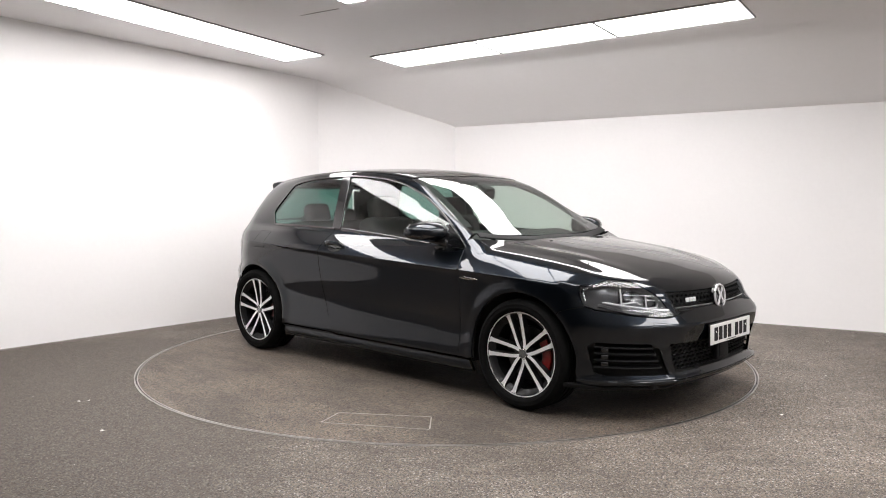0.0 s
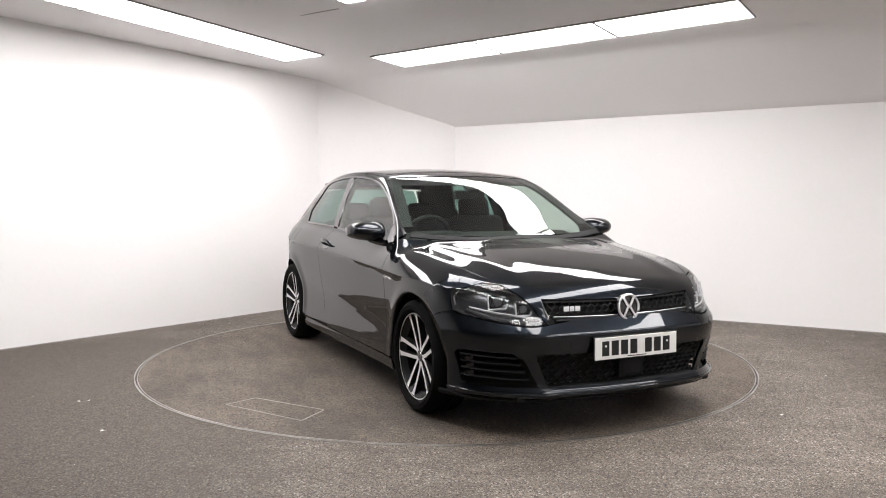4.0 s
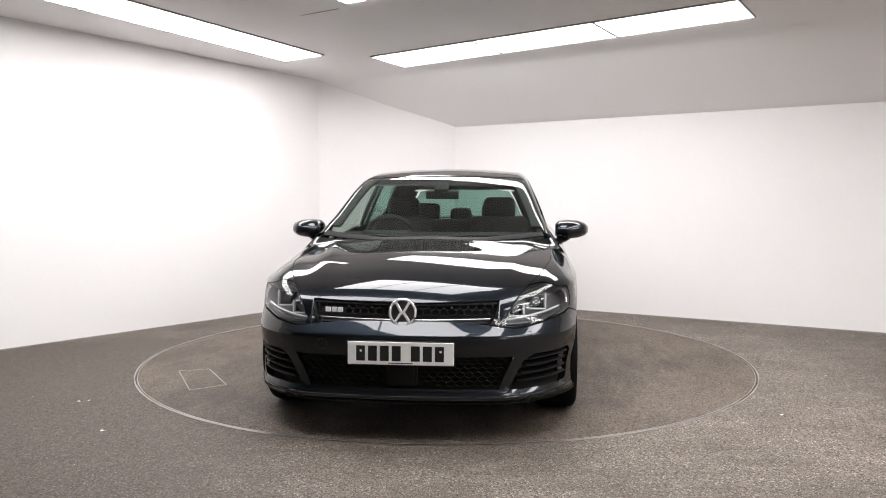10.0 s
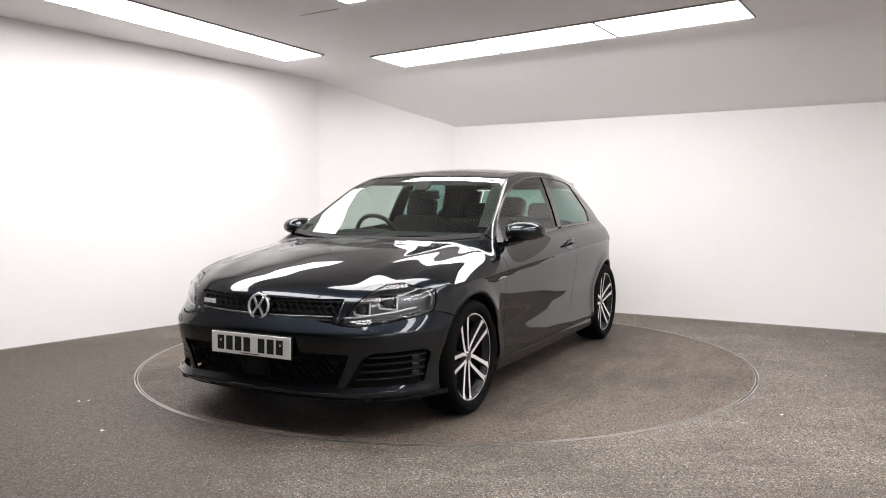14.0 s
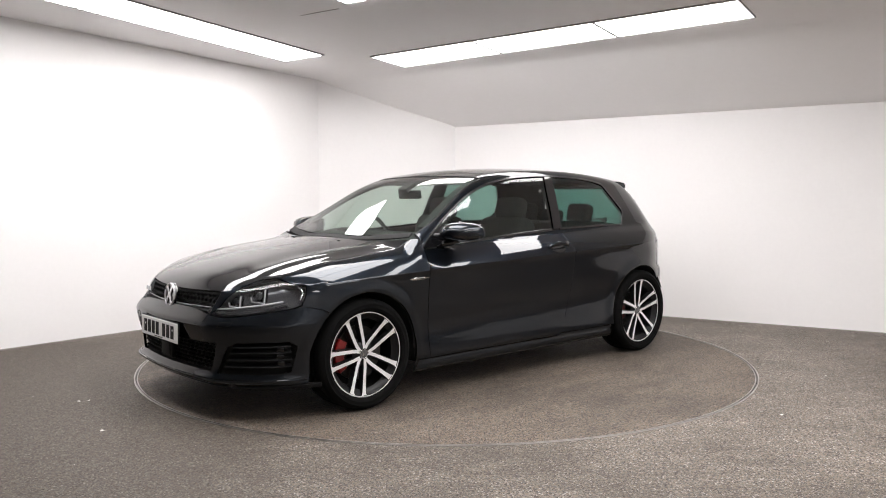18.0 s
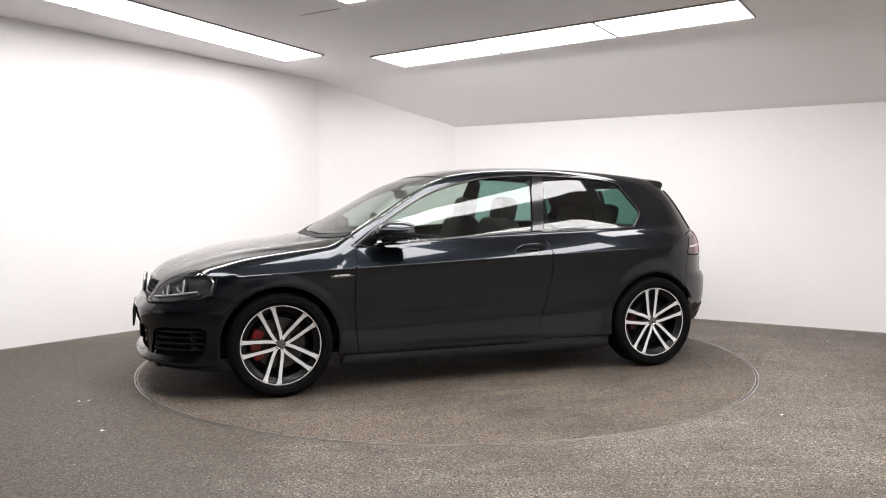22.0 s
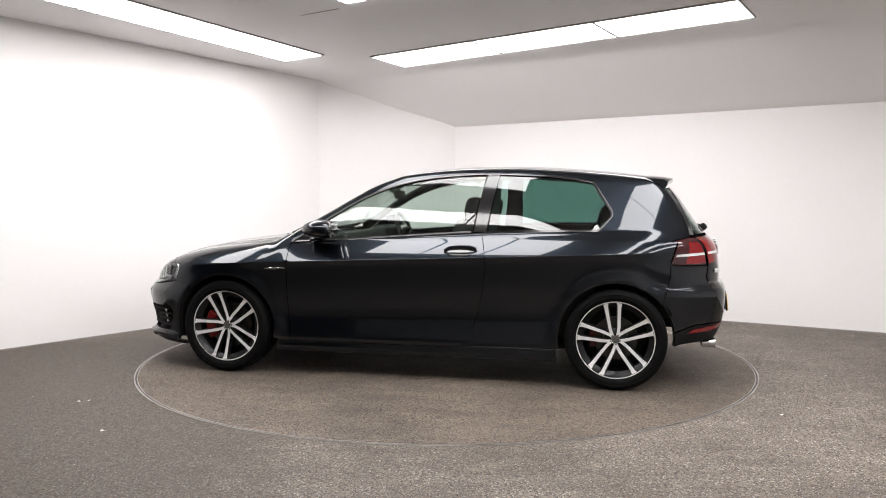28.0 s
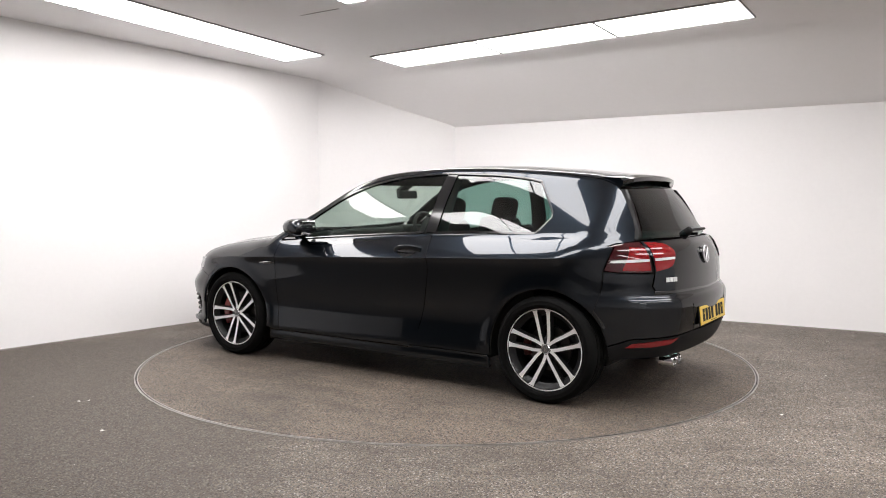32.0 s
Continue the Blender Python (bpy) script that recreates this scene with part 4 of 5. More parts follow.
strip(on_top([(-1.148, 0.55), (-1.128, 0.3), (-1.118, 0), (-1.128, -0.3), (-1.148, -0.55)], True), 0.022, False, -0.003, 0.004, M_BLACK, "screen_frit")


# ---- door mirrors and handles ----
def make_mirror(s):
    bm = bmesh.new()
    # shell: rounded block, tapered outwards, flat at the back
    rows = []
    for y, sx, sz, cz, cx in ((0.785, 0.050, 0.040, 0.985, -0.735), (0.805, 0.088, 0.062, 0.985, -0.730), (0.86, 0.098, 0.068, 0.986, -0.728), (0.93, 0.092, 0.062, 0.988, -0.738), (0.978, 0.068, 0.046, 0.988, -0.755), (1.000, 0.034, 0.026, 0.986, -0.772)):
        ring = []
        for k in range(20):
            a = 2 * math.pi * k / 20
            c, d = math.cos(a), math.sin(a)
            px = abs(c) ** 0.85 * (1 if c > 0 else -1) * sx * (1.42 if c > 0 else 0.78)
            pz = abs(d) ** 0.9 * (1 if d > 0 else -1) * sz * (0.92 if d > 0 else 0.82)
            ring.append(bm.verts.new((cx + px * 1.08, s * y, cz + pz * 1.08)))
        rows.append(ring)
    for a, b in zip(rows, rows[1:]):
        for k in range(20):
            bm.faces.new((a[k], a[(k + 1) % 20], b[(k + 1) % 20], b[k]))
    bm.faces.new(rows[0]), bm.faces.new(rows[-1])
    mir = cpart("door_mirror", bm, M_PAINT, label="body-coloured door mirror on a black foot", angle=60)
    two_faced(mir, M_BLACKGLOSS, lambda p: p.center.z < 0.968 or p.normal.x < -0.8)
    foot = tube([(-0.63, s * 0.79, 0.915), (-0.67, s * 0.825, 0.925), (-0.715, s * 0.855, 0.938)], 0.022, 10, flat=1.7)
    cpart("mirror_foot", foot, M_BLACKGLOSS, mir)
    gl = bmesh.new()
    box(gl, pose(-0.800, s * 0.880, 0.987, 0, -4, 4 * s), (0.006, 0.140, 0.094), 0.002, 1)
    cpart("mirror_glass", gl, M_CHROME, mir, "silvered mirror glass", smooth=False)
    ind = bmesh.new()
    for k in range(7):
        a = k / 6
        box(ind, pose(-0.612 - 0.075 * a * a, s * (0.83 + 0.13 * a), 0.972, 0, 0, s * (8 + 38 * a)), (0.006, 0.026, 0.008), 0.002, 1)
    cpart("indicator", ind, M_LAMPGREY, mir)
    return mir


for s in (1, -1):
    make_mirror(s)


def make_handle(s):
    P = on_side([(-1.545, 0.850), (-1.60, 0.858), (-1.68, 0.860), (-1.755, 0.862)], True)
    G = gradient(P)
    bm = bmesh.new()
    rows = []
    n = len(P)
    for i in range(n):
        t = i / (n - 1)
        lift = 0.006 + 0.030 * math.sin(math.pi * min(1, max(0, t))) ** 0.5
        h = 0.0125 + 0.004 * t
        ring = []
        for k in range(12):
            a = 2 * math.pi * k / 12
            p = P[i] + G[i] * (lift + 0.010 * math.cos(a)) + np.array((0, 0, 1)) * (h * math.sin(a))
            ring.append(bm.verts.new((p[0], s * p[1], p[2])))
        rows.append(ring)
    for a, b in zip(rows, rows[1:]):
        for k in range(12):
            bm.faces.new((a[k], a[(k + 1) % 12], b[(k + 1) % 12], b[k]))
    bm.faces.new(rows[0]), bm.faces.new(rows[-1])
    h = cpart("door_handle", bm, M_PAINT, label="body-coloured pull handle")
    cup = on_side([(-1.565 - 0.075 * (1 - math.cos(radians(a))), 0.850 + 0.028 * math.sin(radians(a))) for a in range(0, 360, 20)])
    V, Nn, F, rims = sheet(cup, SIDE, 0.012, 0.0, 0.0015)
    link_sheet("handle_cup", V, Nn, F, M_BLACKGLOSS, h, "", s < 0)


for s in (1, -1):
    make_handle(s)

# wing badges: a silver dart with a dark infill
strip(on_side([(-0.300, 0.722), (-0.36, 0.724), (-0.452, 0.726)], True), 0.015, True, 0.004, 0.006, M_CHROME, "wing_badge", label="slim chrome dart badge on the wing", both=True, taper=True)
strip(on_side([(-0.345, 0.7235), (-0.45, 0.726)]), 0.007, True, 0.0052, 0.003, M_BLACKGLOSS, "badge_infill", both=True, taper=True)
# fuel flap on the car's right rear quarter
P = on_side([(-2.49, 0.815), (-2.48, 0.935), (-2.615, 0.940), (-2.635, 0.815), (-2.49, 0.815)])
for q in (P,):
    W = mirrored(lay(q, 0.0004)) + np.array((CX, -CY, 0))
    part("fuel_flap_seam", tube([tuple(p) for p in W], 0.0008, 5), M_GAP, car, "fuel flap seam in the rear quarter")

# ---- front: lamps, grilles, plate ----
def lamp_loop():
    return [on_top([(0.46, 0.69), (0.52, 0.615)]), on_top(HOOD_EDGE[5:], True), on_end([(0.470, 0.690), (0.455, 0.63), (0.428, 0.587)], 1, True), on_end([(0.43, 0.586), (0.56, 0.570), (0.69, 0.584)], 1, True),
            on_side([(0.45, 0.610), (0.397, 0.626)]), on_side([(0.395, 0.622), (0.367, 0.70), (0.362, 0.735), (0.42, 0.742)], True)]


def ring_of(c, d, r, n=24, up=(0, 0, 1)):
    d = Vector(d).normalized()
    u = Vector(up).cross(d).normalized()
    w = d.cross(u)
    return [tuple(Vector(c) + (u * math.cos(2 * math.pi * k / n) + w * math.sin(2 * math.pi * k / n)) * r) for k in range(n)]


def disc(c, d, r, thick=0.01, n=24, dome=0.0):
    """A round plate or dome facing d."""
    bm = bmesh.new()
    d = Vector(d).normalized()
    rows = []
    for k in range(5):
        a = math.pi / 2 * k / 4
        rows.append([bm.verts.new(p) for p in ring_of(Vector(c) + d * dome * math.cos(a), d, max(0.0005, r * math.sin(a)), n)])
    rows.append([bm.verts.new(p) for p in ring_of(Vector(c) - d * thick, d, r, n)])
    for a, b in zip(rows, rows[1:]):
        for k in range(n):
            bm.faces.new((a[k], a[(k + 1) % n], b[(k + 1) % n], b[k]))
    bm.faces.new(rows[-1])
    return bm


def make_headlamp(s):
    loop = lamp_loop()
    V, Nn, F, rims = sheet(loop, NOSE_R, 0.02, 0.003, 0.0)
    flip = s < 0
    # bowl: the outline set back, with a wall round it
    back = V - Nn * 0.055
    W = back.copy()
    n = len(W)
    r = rims[0]
    verts = np.concatenate([W, V[r] - Nn[r] * 0.003])
    faces = [tuple(f) for f in F]
    k = len(r)
    faces += [(r[i], r[(i + 1) % k], n + (i + 1) % k, n + i) for i in range(k)]
    if flip:
        verts = mirrored(verts)
    lamp = mesh_ob("headlamp", verts + np.array((CX, -CY, 0)), faces, M_LAMPGREY, car, "clear headlamp with twin projector units")
    link_sheet("lens", V, Nn, F, M_LENS, lamp, "clear polycarbonate lens", flip)

    def fl(p):
        return Vector((p[0], s * p[1], p[2]))

    for y, z, rad in ((0.668, 0.694, 0.034), (0.565, 0.655, 0.028)):
        P = on_end([(y, z), (y, z + 0.001)], 1)[0]
        c = fl(P - gradient(P[None])[0] * 0.034)
        d = Vector((0.93, s * 0.30, 0.12)).normalized()
        u = Vector((0, 0, 1)).cross(d).normalized()
        w = d.cross(u)
        M = Matrix((u, w, d)).transposed().to_4x4()
        bm = bmesh.new()
        box(bm, Matrix.Translation(c - d * 0.016) @ M, (rad * 2.7, rad * 2.0, 0.02), 0.006, 2)
        cpart("projector_housing", bm, M_BLACKGLOSS, lamp)
        cpart("projector", disc(c - d * 0.006, d, rad * 0.86, 0.01, 24, rad * 0.5), M_LENS, lamp, "glass projector lens")
        cpart("projector_core", disc(c - d * 0.008, d, rad * 0.80, 0.01, 20, 0.004), M_LAMPGREY, lamp)
        # angled light guide round the outer foot of the projector
        for a, b in (((-1.55, 1.20), (-1.45, -1.15)), ((-1.45, -1.15), (1.15, -1.02)), ((1.15, -1.02), (1.45, -0.35))):
            p, q = (c + d * 0.006 + u * (k * -rad * s) + w * (h * rad) for k, h in (a, b))
            cpart("light_guide", tube([tuple(p), tuple(q)], 0.0048, 8), M_GUIDE, lamp, "white angled light guide")
    # bright strip above the dark foot, black brow under the bonnet edge
    P = on_end([(0.458, 0.606), (0.52, 0.609), (0.60, 0.616), (0.70, 0.630), (0.775, 0.648)], 1, True)
    Q = P - gradient(P) * 0.008
    cpart("light_strip", tube([tuple(fl(p)) for p in Q], 0.0052, 8), M_GUIDE, lamp, "bright strip along the foot of the lamp")
    P = on_end([(0.50, 0.688), (0.56, 0.716), (0.64, 0.745), (0.70, 0.758)], 1, True)
    Q = P - gradient(P) * 0.014
    cpart("brow", tube([tuple(fl(p)) for p in Q], 0.006, 8, flat=1.6), M_BLACK, lamp)
    P = on_end([(0.50, 0.597), (0.56, 0.594), (0.66, 0.598), (0.73, 0.612), (0.79, 0.63)], 1, True)
    Q = P - gradient(P) * 0.022
    cpart("skirt", tube([tuple(fl(p)) for p in Q], 0.012, 8, flat=1.2), M_LAMPFOOT, lamp)
    P = on_side([(0.40, 0.655), (0.385, 0.70), (0.40, 0.73)], True)
    Q = P - gradient(P) * 0.012
    cpart("side_marker", tube([tuple(fl(p)) for p in Q], 0.006, 8), M_REFLECT, lamp)


M_LAMPFOOT = plain("lamp_foot_grey", (0.03, 0.031, 0.033), 0.35, 0.0, 0.3)
M_GUIDE = plain("white_light_guide", (0.62, 0.63, 0.64), 0.25, 0.0, 0.8)
for s in (1, -1):
    make_headlamp(s)


def hex_bars(region, cw, ch, level, r, name, label):
    """A honeycomb of thin bars laid on the nose inside an outline (y, z)."""
    poly = np.array(region)
    lo, hi = poly.min(0), poly.max(0)
    bm = bmesh.new()
    segs = []
    j = 0
    z = lo[1]
    while z < hi[1] + ch:
        i0 = 0.5 if j % 2 else 0.0
        y = lo[0] + i0 * cw
        while y < hi[0] + cw:
            a = (y, z + ch * 0.33)
            segs += [(a, (y, z + ch * 0.67)), (a, (y - cw / 2, z)), (a, (y + cw / 2, z))]
            y += cw
        j += 1
        z = lo[1] + j * ch * 0.67
    mids = np.array([((a[0] + b[0]) / 2, (a[1] + b[1]) / 2) for a, b in segs])
    ok = inside(mids, poly)
    A = np.array([s[0] for s, k in zip(segs, ok) if k])
    B = np.array([s[1] for s, k in zip(segs, ok) if k])
    O = np.stack([np.full(len(A), 1.4), A[:, 0], A[:, 1]], -1)
    PA = cast(O, np.broadcast_to(np.array((-1.0, 0, 0)), O.shape), 2.4)
    O = np.stack([np.full(len(B), 1.4), B[:, 0], B[:, 1]], -1)
    PB = cast(O, np.broadcast_to(np.array((-1.0, 0, 0)), O.shape), 2.4)
    vs, fs = [], []
    for p, q in zip(PA, PB):
        t = q - p
        n = np.array((1.0, 0, 0))
        o = np.cross(t, n)
        o = o / (np.linalg.norm(o) + 1e-9) * r
        b = len(vs)
        for e in (p, q):
            vs += [tuple(e + n * level - o + np.array((CX, -CY, 0))), tuple(e + n * (level + r * 0.6) + np.array((CX, -CY, 0))), tuple(e + n * level + o + np.array((CX, -CY, 0))), tuple(e + n * (level - 0.014) + np.array((CX, -CY, 0)))]
        fs += [(b, b + 1, b + 5, b + 4), (b + 1, b + 2, b + 6, b + 5), (b + 2, b + 3, b + 7, b + 6), (b + 3, b, b + 4, b + 7)]
    return mesh_ob(name, vs, fs, M_BLACK, car, label)


def backing(loop, name, level, mat, proj=FRONT, label=""):
    V, Nn, F, rims = sheet(loop, proj, 0.03, -0.012, 0.0)
    return link_sheet(name, V - Nn * -level, Nn, F, mat, car, label)


UP_GRILLE = [(-0.462, 0.688), (-0.425, 0.598), (0.425, 0.598), (0.462, 0.688)]
backing(on_end(UP_GRILLE + UP_GRILLE[:1], 1), "grille_back", -0.040, M_SHELL)
hex_bars([(-0.462, 0.684), (-0.436, 0.618), (0.436, 0.618), (0.462, 0.684)], 0.040, 0.040, -0.016, 0.0036, "radiator_grille", "black honeycomb upper grille")
backing(on_end(LOW_GRILLE, 1), "lower_grille_back", -0.045, M_SHELL)
hex_bars([(-0.535, 0.424), (-0.468, 0.270), (0.468, 0.270), (0.535, 0.424)], 0.044, 0.034, -0.026, 0.0032, "lower_grille", "black honeycomb lower grille")
edge = on_end([(-0.428, 0.613), (-0.2, 0.608), (0, 0.607), (0.2, 0.608), (0.428, 0.613)], 1)
strip(edge, 0.0045, True, -0.006, 0.012, M_SATIN, "grille_strip", label="silver strip along the foot of the grille")
strip(on_end([(-0.418, 0.600), (0, 0.598), (0.418, 0.600)], 1), 0.014, True, -0.012, 0.02, M_BLACK, "grille_foot")
strip(on_end([(-0.462, 0.686), (0, 0.676), (0.462, 0.686)], 1), 0.008, True, -0.010, 0.02, M_BLACK, "grille_brow")
# distance sensor box in the lower grille
bm = bmesh.new()
box(bm, pose(0.790, 0, 0.345), (0.03, 0.155, 0.125), 0.012)
cpart("sensor_frame", bm, M_BLACK, label="black sensor housing in the lower grille")
bm = bmesh.new()
box(bm, pose(0.806, 0, 0.345), (0.006, 0.120, 0.095), 0.006)
cpart("sensor_cover", bm, M_BLACK)


def make_intake(s):
    loop = on_round(INTAKE, NOSE_R)
    V, Nn, F, rims = sheet(loop, NOSE_R, 0.02, -0.01, 0.0)
    back = link_sheet("side_intake", V - Nn * 0.040, Nn, F, M_SHELL, car, "black side intake with thin fins", s < 0)
    for z in (0.300, 0.338, 0.376, 0.410):
        P = NOSE_R.lift(np.stack([np.radians(np.linspace(31.5 + (z - 0.30) * 30, 51.2, 16)), z + 0.004 * np.linspace(0, 1, 16)], -1))
        G = gradient(P)
        bm = bmesh.new()
        rows = []
        for p, g in zip(P, G):
            q = [p - g * 0.001 + np.array((0, 0, 0.0024)), p + g * 0.0005 + np.array((0, 0, -0.0024)), p - g * 0.038 + np.array((0, 0, -0.008)), p - g * 0.038 + np.array((0, 0, 0.010))]
            rows.append([bm.verts.new((v[0], s * v[1], v[2])) for v in q])
        for a, b in zip(rows, rows[1:]):
            for k in range(4):
                bm.faces.new((a[k], a[(k + 1) % 4], b[(k + 1) % 4], b[k]))
        bm.faces.new(rows[0]), bm.faces.new(rows[-1])
        cpart("fin", bm, M_BLACK, back)
    for z in (0.320, 0.357, 0.394):
        P = NOSE_R.lift(np.stack([np.radians(np.array([49.5, 47.0])), np.array([z, z])], -1))
        c = P.mean(0) - gradient(P).mean(0) * 0.014
        bm = bmesh.new()
        box(bm, pose(c[0], s * c[1], c[2], 0, 0, s * 48), (0.016, 0.040, 0.026), 0.005)
        cpart("fog_lamp", bm, M_BLACKGLOSS, back, "small dark glossy fog lamp cell")


for s in (1, -1):
    make_intake(s)
# lip under the nose, tow-eye cover, washer caps, parking sensors
lip = NOSE_R.lift(np.stack([np.radians(np.linspace(-56, 56, 60)), np.full(60, 0.229)], -1))
strip(lip, 0.012, True, 0.008, 0.02, M_PAINT, "front_lip", label="dark grey splitter lip")
low = NOSE_R.lift(np.stack([np.radians(np.linspace(-60, 60, 60)), np.full(60, 0.192)], -1))
strip(low, 0.022, True, 0.004, 0.02, M_BLACK, "lower_splitter", label="black plastic lower edge")


def seam_ring(P, r, name, parent=None):
    W = lay(P, 0.0005) + np.array((CX, -CY, 0))
    return part(name, tube([tuple(p) for p in W], r, 5, False), M_GAP, parent or car)


def circle_on_nose(y, z, r):
    return on_end([(y + r * math.cos(a), z + r * math.sin(a)) for a in [2 * math.pi * k / 20 for k in range(21)]], 1)


seam_ring(circle_on_nose(-0.40, 0.485, 0.026), 0.0013, "tow_eye_cover")
for y in (-0.60, 0.60):
    seam_ring(on_end([(y - 0.03 * np.sign(y), 0.540), (y + 0.03 * np.sign(y), 0.548), (y + 0.03 * np.sign(y), 0.525), (y - 0.03 * np.sign(y), 0.518), (y - 0.03 * np.sign(y), 0.540)], 1), 0.0012, "washer_cap")


def make_emblem(c, d, r, name, label):
    """A plain chrome ring over a dark disc, with simple bars."""
    base = cpart(name, disc(c, d, r, 0.014, 36, 0.004), M_BLACKGLOSS, None, label)
    d = Vector(d).normalized()
    cpart("ring", tube(ring_of(Vector(c) + d * 0.005, d, r * 0.91, 36), r * 0.10, 8, True), M_BRIGHT, base)
    u = Vector((0, 0, 1)).cross(d).normalized()
    w = d.cross(u)
    M = Matrix((u, w, d)).transposed().to_4x4()
    bm = bmesh.new()
    for sgn in (1, -1):
        for a, b, tilt, ln in ((0.24, 0.30, -30, 0.92), (0.30, -0.34, 32, 0.80)):
            box(bm, Matrix.Translation(Vector(c) + d * 0.009) @ M @ pose(sgn * a * r, b * r, 0, 0, 0, sgn * tilt), (r * 0.18, r * ln, 0.006), 0.001, 1)
    cpart("emblem_bars", bm, M_BRIGHT, base)
    return base


make_emblem((0.771, 0, 0.640), (1, 0, 0.12), 0.070, "front_emblem", "round chrome emblem on the grille")


def make_badge(c, d, name, widths, h, label):
    """Plain silver blocks in place of a model badge."""
    d = Vector(d).normalized()
    u = Vector((0, 0, 1)).cross(d).normalized()
    w = d.cross(u)
    M = Matrix((u, w, d)).transposed().to_4x4()
    x = -sum(widths) / 2
    first = None
    for k in widths:
        bm = bmesh.new()
        box(bm, Matrix.Translation(c) @ M @ pose(x + k / 2, 0, 0), (k - 0.005, h, 0.006), 0.0015, 1)
        ob = cpart(name if first is None else "badge_block", bm, M_GUIDE, first, label if first is None else "")
        first = first or ob
        x += k


make_badge((0.766, -0.345, 0.650), (1, -0.13, 0.1), "grille_badge", (0.033, 0.030, 0.033), 0.024, "silver block badge on the grille")


def make_plate(c, d, mat, name, label):
    """A number plate: its characters are plain bars."""
    d = Vector(d).normalized()
    u = Vector((0, 0, 1)).cross(d).normalized()
    w = d.cross(u)
    M = Matrix.Translation(c) @ Matrix((u, w, d)).transposed().to_4x4()
    bm = bmesh.new()
    box(bm, M, (0.532, 0.122, 0.010), 0.004, 1)
    holder = cpart(name, bm, M_BLACK, None, label)
    bm = bmesh.new()
    box(bm, M @ pose(0, 0, 0.006), (0.520, 0.111, 0.006), 0.002, 1)
    cpart("plate", bm, mat, holder)
    x = -0.219
    for k, wd in enumerate((0.050, 0.050, 0.050, 0.050, 0, 0.050, 0.050, 0.050)):
        if not wd:
            x += 0.035
            continue
        bm = bmesh.new()
        box(bm, M @ pose(x + wd / 2 - 0.002, 0, 0.0092), (wd - 0.006, 0.074, 0.0012))
        cpart("character_bar", bm, M_INK, holder, smooth=False)
        x += 0.0585
    bm = bmesh.new()
    box(bm, M @ pose(0, -0.047, 0.0092), (0.12, 0.004, 0.0012))
    cpart("maker_line", bm, M_INK, holder, smooth=False)
    for sx in (-1, 1):
        cpart("plate_screw", disc(M @ Vector((sx * 0.195, 0.012, 0.0105)), d, 0.006, 0.002, 12, 0.0015), mat, holder)


make_plate((0.838, 0, 0.450), (1, 0, 0.02), M_WHITE, "front_number_plate", "white number plate with dark bars on the bumper")


# wipers
def make_wiper(pivot, tip, name):
    P = on_top([pivot, tip])
    G = gradient(P)
    P = P - G * 0.034
    arm = P + G * (0.014 + 0.010 * np.sin(np.linspace(0, math.pi, len(P))))[:, None]
    ob = cpart(name, tube([tuple(p) for p in arm], 0.006, 6, flat=1.5), M_BLACK, label="black windscreen wiper")
    cpart("blade", tube([tuple(p) for p in P[2:] + G[2:] * 0.010], 0.007, 6), M_BLACK, ob)
    cpart("pivot_cap", disc(tuple(P[0] + G[0] * 0.016), tuple(G[0]), 0.014, 0.03, 14, 0.006), M_BLACK, ob)


make_wiper((-0.325, -0.06), (-0.412, 0.52), "wiper")
make_wiper((-0.420, -0.58), (-0.335, -0.10), "wiper")
# bonnet washer jets
for y in (-0.27, 0.27):
    P = on_top([(-0.215, y), (-0.215, y + 0.001)])[0]
    bm = bmesh.new()
    box(bm, pose(*P), (0.012, 0.022, 0.006), 0.002, 1)
    cpart("washer_jet", bm, M_BLACK)


# ---- rear: lamps, spoiler, plate, exhaust ----
def tail_loop():
    return [on_end([(0.607, 0.950), (0.65, 0.949), (0.705, 0.938), (0.740, 0.923)], -1), on_side([(-3.005, 0.920), (-2.962, 0.79)]), on_end([(0.735, 0.781), (0.66, 0.776), (0.606, 0.779)], -1), on_end([(0.602, 0.86), (0.607, 0.950)], -1)]


def sub_sheet(parent, name, loop, mat, level, flip, grid=0.016, label="", proj=TAIL_R):
    V, Nn, F, rims = sheet(loop, proj, grid, 0.001, 0.0)
    return link_sheet(name, V + Nn * level, Nn, F, mat, parent, label, flip, rims, 0.006)


